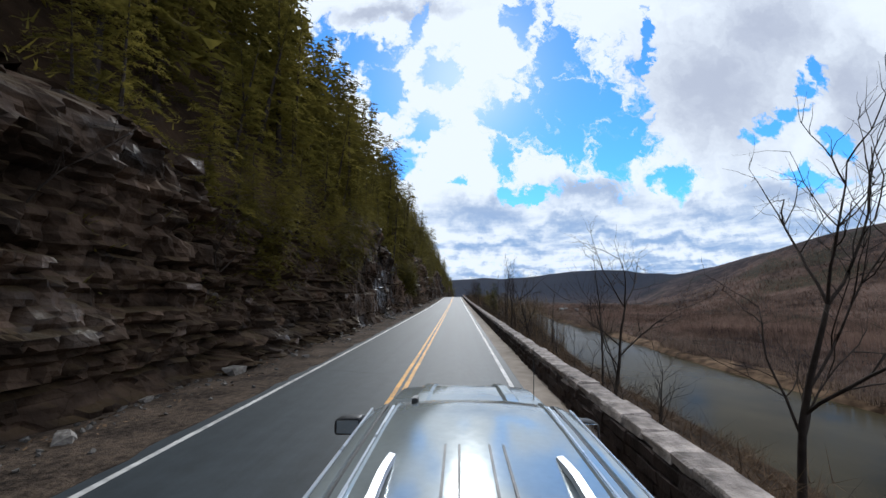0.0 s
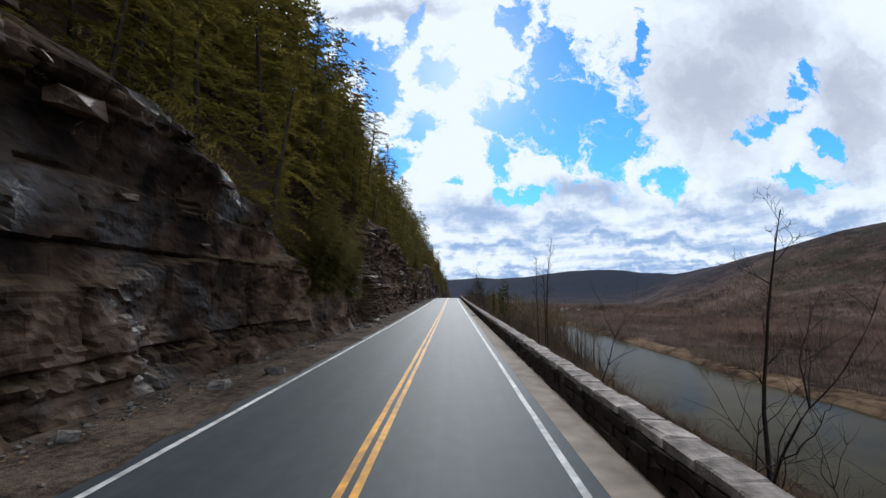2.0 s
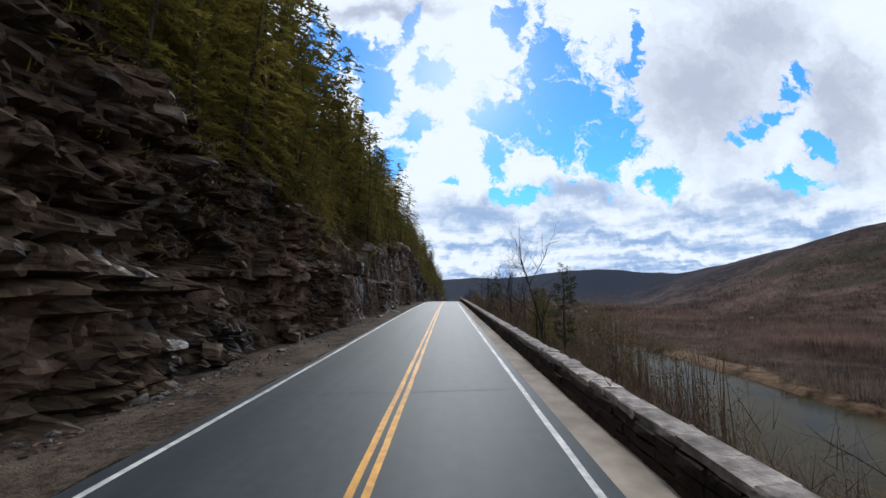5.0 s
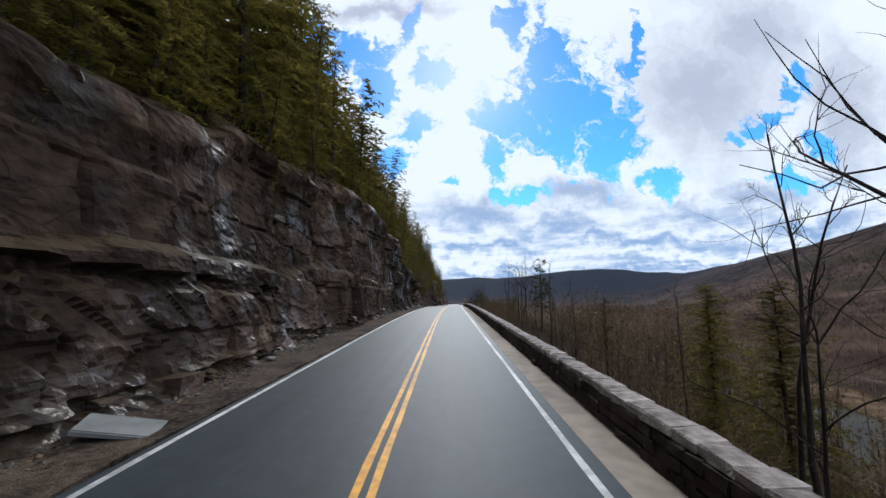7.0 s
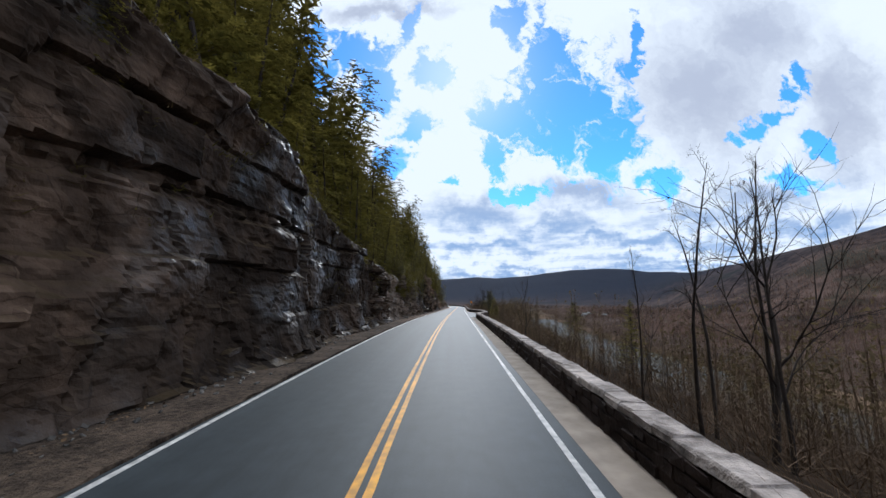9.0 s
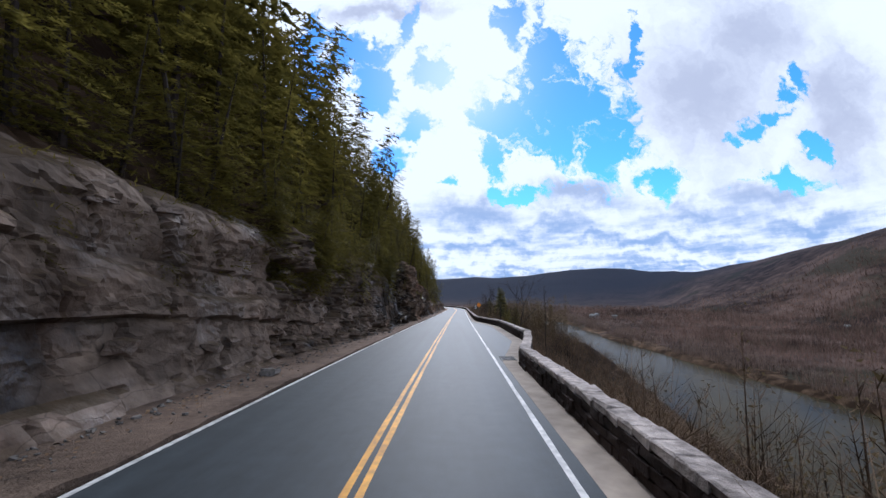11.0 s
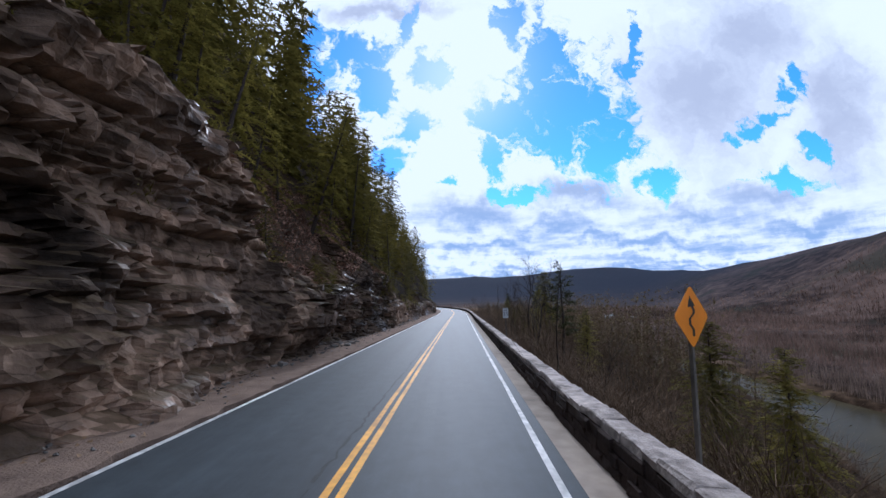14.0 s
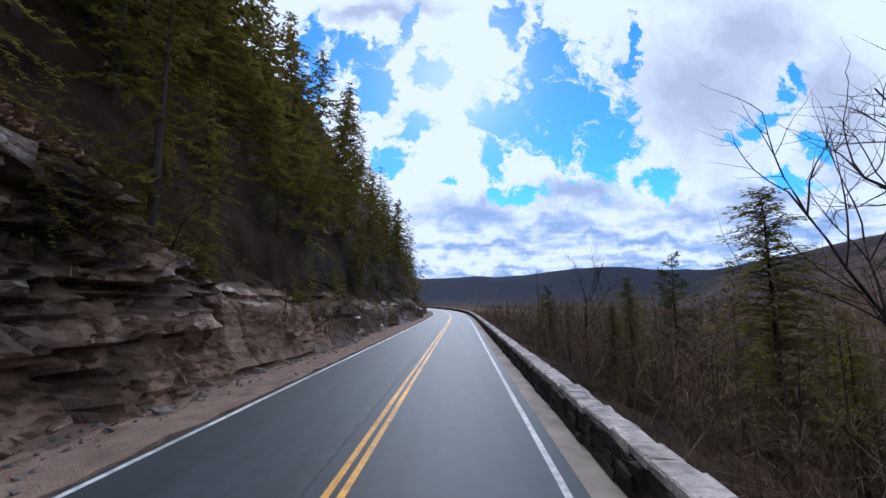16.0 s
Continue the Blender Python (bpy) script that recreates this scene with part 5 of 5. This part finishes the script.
def build_car():
    """A silver estate car; y ahead, origin on the ground under the eye's first place."""
    car = new("car")
    tagged(car, "silver sport utility car with roof rails on the road", "car")

    def ring(y, hw, zlo, zhi, tuck=.05, rnd=.09):
        return [(-hw + tuck, y, zlo), (-hw, y, zlo + .15), (-hw, y, zhi - rnd), (-hw + rnd * .4, y, zhi - rnd * .3), (-hw + rnd * 1.6, y, zhi),
                (hw - rnd * 1.6, y, zhi), (hw - rnd * .4, y, zhi - rnd * .3), (hw, y, zhi - rnd), (hw, y, zlo + .15), (hw - tuck, y, zlo)]
    secs = [ring(.55, .80, .45, .95), ring(.62, .90, .38, 1.08), ring(1.2, .93, .34, 1.12), ring(3.7, .93, .34, 1.14), ring(4.2, .92, .34, 1.13), ring(5.0, .90, .36, 1.10), ring(5.38, .84, .40, 1.04), ring(5.5, .74, .48, .92)]
    body = smooth_part(part("body", loft(secs), M_SILVER, car))
    # bonnet: a panel with two raised ridges
    xs = [-.92, -.86, -.60, -.565, -.45, -.415, 0, .415, .45, .565, .60, .86, .92]
    up = [-.05, 0, .02, .05, .05, .025, .03, .025, .05, .05, .02, 0, -.05]
    hood = []
    for y, k, z in ((3.7, 1.0, 1.34), (4.4, .98, 1.34), (5.0, .93, 1.32), (5.28, .86, 1.28), (5.36, .82, 1.17)):
        hood.append([(x * k, y, z + u) for x, u in zip(xs, up)] + [(x * k, y, z - .24) for x in xs[::-1]])
    smooth_part(part("bonnet", loft(hood), M_SILVER, car, "silver bonnet with two raised ridges"))
    # cabin: pillars and glass
    cab = []
    for z, yr, yf, hw in ((1.10, .66, 3.72, .88), (1.40, .78, 3.3, .80), (1.68, .92, 2.9, .68)):
        cab.append([(-hw, yr, z), (hw, yr, z), (hw, yf - .25, z), (hw * .93, yf, z), (-hw * .93, yf, z), (-hw, yf - .25, z)])
    part("cabin_glass", loft(cab), M_GLASS, car, "dark tinted windows")
    for sx in (-1, 1):
        for y0, y1 in ((3.55, 2.72), (2.45, 2.35), (1.25, 1.2), (.72, .95)):
            bm = loft([[(sx * .865, y0 - .05, 1.1), (sx * .875, y0 - .05, 1.1), (sx * .875, y0 + .05, 1.1), (sx * .865, y0 + .05, 1.1)], [(sx * .655, y1 - .04, 1.69), (sx * .67, y1 - .04, 1.69), (sx * .67, y1 + .04, 1.69), (sx * .655, y1 + .04, 1.69)]])
            part("pillar", bm, M_SILVER, car)
    # roof: slightly crowned, with drip channels along its sides
    xs = np.array([-.70, -.675, -.64, -.615, -.60, -.585, -.552, -.543, -.518, -.508, -.30, 0, .30, .508, .518, .543, .552, .585, .60, .615, .64, .675, .70])
    up = np.array([-.06, -.01, 0, 0, -.03, .0, .004, .020, .020, .010, .03, .036, .03, .010, .020, .020, .004, .0, -.03, 0, 0, -.01, -.06])
    roof = []
    for y, k, z in ((.78, .93, 1.66), (.95, .98, 1.72), (1.6, 1.0, 1.745), (2.3, 1.0, 1.745), (2.70, .99, 1.738), (2.86, .965, 1.722), (2.93, .95, 1.69)):
        roof.append([(x * k, y, z + u) for x, u in zip(xs, up)] + [(x * k, y, z - .08) for x in xs[::-1]])
    smooth_part(part("roof", loft(roof), M_SILVER, car, "silver roof reflecting the clouds"))
    for x in (-.145, -.075, .075, .145):
        part("roof_groove", box((x - .006, .95, 1.774), (x + .006, 1.98, 1.7835), .002), M_BLACK, car, "dark pressed groove")
    for sx in (-1, 1):
        part("drip_channel", box((sx * .60 - .009, .95, 1.718), (sx * .60 + .009, 2.80, 1.738), .003), M_BLACK, car, "black drip channel")
        part("roof_bead", box((sx * .5305 - .009, 1.0, 1.752), (sx * .5305 + .009, 2.68, 1.7685), .004), M_TRIM, car, "bright raised bead")
        part("gutter_trim", box((sx * .688 - .008, .98, 1.705), (sx * .688 + .008, 2.72, 1.738), .004), M_TRIM, car, "bright trim along the roof edge")
        bm = loft([[(sx * (.395 + a), y, 1.765 + b + h) for a, b in ((-.022, 0), (-.018, .024), (.012, .03), (.022, .014), (.022, 0))] for y, h in ((.9, 0), (1.0, .02), (1.6, .025), (1.72, .012), (1.86, -.01))])
        smooth_part(part("roof_rail", bm, M_CHROME, car, "bright metal roof rail"))
        m = part("door_mirror", loft([[(sx * (cxm - (.06 if sx > 0 else 0) + rx * math.copysign(abs(math.cos(q)) ** .45, math.cos(q))), yy, 1.42 + .8 * rz * math.copysign(abs(math.sin(q)) ** .45, math.sin(q)) - .012 * math.cos(q)) for q in np.linspace(0, 2 * math.pi, 24, endpoint=False)] for yy, cxm, rx, rz in ((3.285, 1.03, .108, .078), (3.30, 1.03, .118, .088), (3.38, 1.025, .115, .084), (3.44, 1.015, .095, .066), (3.47, 1.00, .06, .04))]), M_BLACK, car, "black door mirror housing")
        smooth_part(m)
        part("mirror_glass", box((sx * (1.03 - (.06 if sx > 0 else 0)) - .092, 3.278, 1.368), (sx * (1.03 - (.06 if sx > 0 else 0)) + .092, 3.288, 1.472), .003), M_MIRROR, m, "mirror glass")
        part("headlight", box((sx * .72 - .13, 5.36, .78), (sx * .72 + .13, 5.47, .94), .03), M_AMBER, car, "clear headlight lens")
        part("tail_light", box((sx * .80 - .07, .56, .85), (sx * .80 + .07, .64, 1.15), .02), M_REDLENS, car, "red tail light")
        for y in (1.45, 4.45):
            w = part("wheel", cylinder((sx * .80, y, .36), .36, .24), M_RUBBER, car, "black tyre")
            part("rim", cylinder((sx * .895, y, .36), .22, .06, 20), M_CHROME, w, "grey alloy rim")
    part("rear_window", box((-.6, .70, 1.18), (.6, .74, 1.52), .01), M_GLASS, car, "dark rear window")
    part("bumper", box((-.86, .44, .48), (.86, .60, .72), .05), M_BLACK, car, "black rear bumper")
    part("bumper", box((-.84, 5.40, .48), (.84, 5.58, .72), .05), M_BLACK, car, "black front bumper")
    part("number_plate", box((-.26, .425, .78), (.26, .56, .91), .005), M_CHROME, car, "pale blank number plate")
    part("washer_nozzle", box((-.42, 2.78, 1.735), (-.375, 2.87, 1.785), .006), M_BLACK, car, "small black fitting at the roof edge")
    v, f = tube([(.78, 4.55, 1.15), (.79, 4.54, 1.5), (.80, 4.52, 1.9)], [.006, .005, .003], 6)
    mesh_ob("antenna", v, f, M_BLACK, car, "thin mast antenna")
    return car


car = build_car()
_e = on_road(0.0, 1.655, .012)
car.matrix_basis = pose(_e.x, _e.y, _e.z, 0, 0, -math.degrees(.004)) @ Matrix.Diagonal((1, 1, 1.03, 1))


# ---- signs, drains, slab ----
M_ORANGE = mat("sign_yellow", (.90, .27, .004), .45, .1, 6, .03, 20)
M_SIGNBLACK = mat("sign_black", (.015, .015, .015), .5, .2, 6, .03, 20)
M_SIGNWHITE = mat("sign_white", (.55, .55, .55), .5, .15, 6, .03, 20)
M_POST = mat("weathered_wood", (.12, .10, .08), .9, .35, 8, .4, 50)
M_IRON = mat("cast_iron", (.03, .026, .024), .6, .4, 12, .3, 60)
M_CONC = mat("concrete", (.20, .20, .19), .9, .25, 3, .4, 40)


def diamond_sign():
    top = new("road_sign")
    tagged(top, "orange-yellow diamond winding road warning sign on a post", "sign")
    x, z = 0, 2.36
    part("post", box((-.035, -.02, -2.2), (.035, .03, 2.75), .006), M_POST, top)
    r = .42
    bm = bmesh.new()
    pts = []
    for a in range(4):
        ang = a * math.pi / 2
        for da in (-.09, 0, .09):
            rr = r * (.965 if da else .985)
            pts.append((rr * math.cos(ang + da), rr * math.sin(ang + da)))
    lo = [bm.verts.new((p[0], -.026, z + p[1])) for p in pts]
    hi = [bm.verts.new((p[0], -.021, z + p[1])) for p in pts]
    bm.faces.new(lo), bm.faces.new(hi[::-1])
    for k in range(len(pts)):
        bm.faces.new((lo[k], hi[k], hi[(k + 1) % len(pts)], lo[(k + 1) % len(pts)]))
    bmesh.ops.recalc_face_normals(bm, faces=bm.faces)
    plate = part("sign_plate", bm, M_ORANGE, top, "orange-yellow diamond plate")
    # winding arrow
    line = [(.02, -.27), (.02, -.18), (-.06, -.10), (-.06, -.03), (.05, .05), (.05, .10), (-.01, .16)]
    bm = bmesh.new()
    a = [bm.verts.new((x - .03, -.030, z + y)) for x, y in line]
    b = [bm.verts.new((x + .03, -.030, z + y)) for x, y in line]
    for k in range(len(line) - 1):
        bm.faces.new((a[k], b[k], b[k + 1], a[k + 1]))
    tip = [bm.verts.new(p) for p in ((-.10, -.030, z + .13), (.09, -.030, z + .15), (-.04, -.030, z + .29))]
    bm.faces.new(tip)
    part("arrow", bm, M_SIGNBLACK, plate, "black winding arrow")
    return top


sign = diamond_sign()
_x = float(cx(261.0)) + 4.84
sign.matrix_basis = pose(_x - .2, 261.0, float(zr(261.0)) + .32, 0, 1, 30) @ Matrix.Scale(.9, 4)


def plate_sign():
    top = new("road_sign")
    tagged(top, "small weathered white rectangular sign on a wooden post", "sign")
    part("post", box((-.035, -.02, -2.2), (.035, .03, 2.5), .006), M_POST, top)
    plate = part("sign_plate", box((-.19, -.035, 1.72), (.19, -.022, 2.42), .004), M_SIGNWHITE, top, "white plate with dark bars")
    for z0, z1, w in ((2.33, 2.37, .14), (2.23, 2.27, .12)):
        part("bar", box((-w, -.041, z0), (w, -.036, z1), 0), M_SIGNBLACK, plate, "dark bar")
    cu = bpy.data.curves.new("figures", "FONT")
    cu.body, cu.size, cu.align_x, cu.extrude = "35", .42, "CENTER", .002
    tmp = bpy.data.objects.new("figures", cu)
    scene.collection.objects.link(tmp)
    me = bpy.data.meshes.new_from_object(tmp.evaluated_get(bpy.context.evaluated_depsgraph_get()))
    bpy.data.objects.remove(tmp)
    me.transform(Matrix.Translation((0, -.038, 1.83)) @ Matrix.Rotation(math.pi / 2, 4, "X"))
    me.materials.clear()
    me.materials.append(M_SIGNBLACK)
    fig = new("figures", me)
    fig.parent = plate
    tagged(fig, "black figures 35")
    return top


psign = plate_sign()
psign.matrix_basis = pose(float(cx(283.6)) + 5.1, 283.6, float(zr(283.6)) - .12, 0, -1, -4)


def storm_drain(y, d):
    top = new("storm_drain")
    tagged(top, "dark iron storm drain grate beside the wall", "drain", "drain grates")
    part("frame", box((-.36, -.55, 0), (.36, .55, .012), .004), M_IRON, top)
    for k in range(9):
        part("bar", box((-.30, -.48 + k * .12 - .03, .012), (.30, -.48 + k * .12 + .03, .03), .004), M_IRON, top)
    for x in (-.33, .31):
        part("rim", box((x - .02, -.55, .012), (x + .04, .55, .034), .004), M_CONC, top, "worn pale rim")
    top.matrix_basis = pose(float(cx(y)) + d, y, float(zr(y)) + .006)
    return top


storm_drain(79.0, 3.72)
storm_drain(219.4, 3.82)


def slab():
    bm = box((-.62, -.38, 0), (.62, .38, .10), .015)
    rng = np.random.default_rng(3)
    for v in bm.verts:
        v.co += Vector(rng.normal(0, .012, 3))
    me = bpy.data.meshes.new("concrete_slab")
    bm.to_mesh(me)
    bm.free()
    me.materials.append(M_CONC)
    ob = new("concrete_slab", me)
    ob.matrix_basis = pose(float(cx(135.1)) - 4.85, 135.1, float(zr(135.1)) + .06, 5, 13, 24)
    return tagged(ob, "broken grey concrete slab lying on the verge", "slab")


slab()


# ---- cracks in the road, leaf litter ----
M_SEAL = mat("sealed_crack", (.014, .014, .015), .7, .3, 8, .2, 60)


def crack(points, width, seed):
    rng = np.random.default_rng(seed)
    pts = []
    for (y0, d0), (y1, d1) in zip(points, points[1:]):
        n = max(2, int(math.hypot(y1 - y0, d1 - d0) / .18))
        for k in range(n):
            pts.append((y0 + (y1 - y0) * k / n + rng.normal(0, .025), d0 + (d1 - d0) * k / n + rng.normal(0, .025)))
    a = np.array([tuple(on_road(y, d, .0035)) for y, d in pts])
    t = np.gradient(a, axis=0)
    t /= np.linalg.norm(t, axis=1, keepdims=True)
    s = np.stack([t[:, 1], -t[:, 0], 0 * t[:, 0]], -1) * (width * rng.uniform(.3, 1.2, len(a)))[:, None]
    v = np.stack([a - s, a + s], 1).reshape(-1, 3)
    ob = mesh_ob("crack", v, grid_faces(len(a), 2)[:, ::-1], M_SEAL, road)
    return ob


for k, (pts, w) in enumerate([([(59.3, -2.9), (58.4, -.4)], .018), ([(73.7, -2.6), (73.0, -.5)], .018), ([(75.5, -2.2), (80, -2.0)], .014), ([(13, -2.9), (12.4, -.6)], .018), ([(37, .4), (37.5, 2.8)], .014),
                              ([(236, -1.0), (237.2, -1.9)], .03), ([(262, -.42), (275, -.38), (292, -.45), (330, -.40)], .035), ([(285.5, -3.1), (283.4, -1.0)], .02), ([(254, -3.4), (256.8, -1.1), (257, -.4)], .02),
                              ([(120, .5), (120.6, 2.9)], .014), ([(160, -3.2), (161, .2), (160.5, 2.8)], .016), ([(196, -3.0), (197, 2.6)], .016), ([(240, -.35), (262, -.42)], .02), ([(101, -3), (101.7, 2.9)], .016)]):
    crack(pts, w, 500 + k)


def leaf_litter():
    rng = np.random.default_rng(55)
    n = 9000
    y = rng.uniform(-5, 330, n)
    d = -6.0 + np.abs(rng.normal(0, .5, n)) * np.where(rng.uniform(0, 1, n) < .2, 2.2, 1)
    keep = (d < -4.3) & (fbm(y / 5, d * 2, 8, 2) > -.15)
    y, d = y[keep], d[keep]
    c = np.stack([cx(y) + d, y, zr(y) + .012 + rng.uniform(0, .02, len(y))], -1)
    a = rng.uniform(0, 6.283, len(y))
    s = rng.uniform(.025, .06, len(y))
    u = np.stack([np.cos(a), np.sin(a), rng.normal(0, .3, len(y))], -1) * s[:, None]
    w = np.stack([-np.sin(a), np.cos(a), rng.normal(0, .3, len(y))], -1) * (s * .7)[:, None]
    v = np.stack([c - u, c - w, c + u, c + w], 1).reshape(-1, 3)
    ob = mesh_ob("leaf_litter", v, np.arange(len(v)).reshape(-1, 4), M_LEAF)
    tagged(ob, "dry brown fallen leaves scattered on the verge", "leaves", kind="stuff")


M_LEAF = mat("dry_leaf", (.10, .055, .03), .9, .5, 9, 0, second=(.20, .12, .06))
leaf_litter()


# ---- ledge plants, rubble, leaves above the rock, far houses ----
def ledge_plants():
    """Tufts of dry grass and small green plants on the ledges."""
    rng = np.random.default_rng(63)
    for name, material, count, label in (("dry_grass", M_DRYGRASS, 900, "tufts of dry grass on the rock ledges"), ("ledge_ferns", M_NEEDLE, 1700, "small green plants on the rock ledges")):
        y = rng.uniform(-5, 325, count)
        top = cliff_top(y)
        z = np.where(rng.uniform(0, 1, count) < .6, top + rng.normal(0, .5, count), rng.uniform(.4, 1, count) * top)
        keep = fbm(y / 6, z / 2, 19 if name == "dry_grass" else 29, 2) > -.05
        y, z = y[keep], z[keep]
        x = cx(y) - cliff_face(y, z) - .05
        vs = []
        for k in range(14):
            a = rng.uniform(0, 6.283, len(y))
            ln = rng.uniform(.10, .34, len(y))
            out = np.stack([np.cos(a) * .6 + .5, np.sin(a) * .7, rng.uniform(-.4, .9, len(y))], -1) * ln[:, None]
            sd = np.stack([-np.sin(a), np.cos(a), 0 * a], -1) * (.012 if name == "dry_grass" else .024)
            b = np.stack([x + rng.normal(0, .12, len(y)), y + rng.normal(0, .25, len(y)), zr(y) + z + rng.normal(0, .12, len(y))], -1)
            vs.append(np.stack([b - sd, b + sd, b + out], 1))
        v = np.concatenate(vs).reshape(-1, 3)
        tagged(mesh_ob(name, v, np.arange(len(v)).reshape(-1, 3), material), label, "plants", kind="stuff")


M_DRYGRASS = leafy("dry_grass", (.12, .085, .035), (.22, .16, .07), 0)
ledge_plants()


def slope_leaves():
    """Red-brown fallen leaves on the bare slope above the low rock."""
    rng = np.random.default_rng(65)
    n = 24000
    y = rng.uniform(266, 302, n)
    d = -rng.uniform(6.9, 13, n)
    x = cx(y) + d
    z = np.maximum(ground_z(x, y), zr(y) + cliff_top(y) + (-d - 6.8) / 1.6)
    c = np.stack([x, y, z + rng.uniform(.02, .14, n)], -1)
    a = rng.uniform(0, 6.283, n)
    s = rng.uniform(.04, .10, n)
    u = np.stack([np.cos(a), np.sin(a), rng.normal(0, .6, n)], -1) * s[:, None]
    w = np.stack([-np.sin(a), np.cos(a), rng.normal(0, .6, n)], -1) * (s * .7)[:, None]
    v = np.stack([c - u, c - w, c + u, c + w], 1).reshape(-1, 3)
    tagged(mesh_ob("slope_leaves", v, np.arange(len(v)).reshape(-1, 4), M_REDLEAF), "red-brown leaf litter on the slope above the rock", "leaves", kind="stuff")


M_REDLEAF = mat("red_brown_leaf", (.13, .065, .042), .9, .4, 9, 0, second=(.30, .165, .11))
slope_leaves()


def rubble():
    """Small broken stone along the foot of the cliff."""
    rng = np.random.default_rng(67)
    pieces = []
    for k in range(3800):
        y = float(rng.uniform(-4, 325))
        d = -6.2 + abs(float(rng.normal(0, .42 if k % 3 else .9)))
        if d > edge_left(y) - .4:
            continue
        s = float(rng.uniform(.025, .09))
        m = pose(float(cx(y)) + d, y, float(zr(y)) + .008 + s * .25, rng.normal(0, 20), rng.normal(0, 20), rng.uniform(0, 360)) @ Matrix.Diagonal((s * 1.4, s, s, 1))
        me = STONES[k % 5]
        pieces.append((np.array([m @ v.co for v in me.vertices]), [tuple(q.vertices) for q in me.polygons]))
    ob = joined("rubble", pieces, M_STONE, None, "broken stone fragments along the cliff foot")
    tagged(ob, category="rubble")


rubble()


def house(x, y, w, l, h, turn):
    top = new("house")
    tagged(top, "small pale house far off in the valley", "house", "houses in the valley")
    part("wall", box((-w / 2, -l / 2, -1), (w / 2, l / 2, h), .02), M_CONC, top)
    bm = bmesh.new()
    vs = [bm.verts.new(p) for p in ((-w / 2 - .3, -l / 2 - .3, h), (w / 2 + .3, -l / 2 - .3, h), (0, -l / 2 - .3, h + w * .4), (-w / 2 - .3, l / 2 + .3, h), (w / 2 + .3, l / 2 + .3, h), (0, l / 2 + .3, h + w * .4))]
    for f in ((0, 1, 2), (5, 4, 3), (0, 2, 5, 3), (1, 4, 5, 2), (0, 3, 4, 1)):
        bm.faces.new([vs[i] for i in f])
    bmesh.ops.recalc_face_normals(bm, faces=bm.faces)
    part("roof", bm, M_CONC, top, "grey pitched roof")
    for sx in (-1, 1):
        part("window", box((sx * w * .25 - .5, -l / 2 - .05, h * .35), (sx * w * .25 + .5, -l / 2 + .05, h * .75), .01), M_GLASS, top, "dark window")
    top.matrix_basis = pose(x, y, gz(x, y), 0, 0, turn)


for args in ((358, 544, 3, 4, 2.2, 20), (192, 700, 5, 7, 3.0, 40), (206, 722, 5, 6, 2.8, 10), (216, 690, 4, 6, 2.6, 70)):
    house(*args)
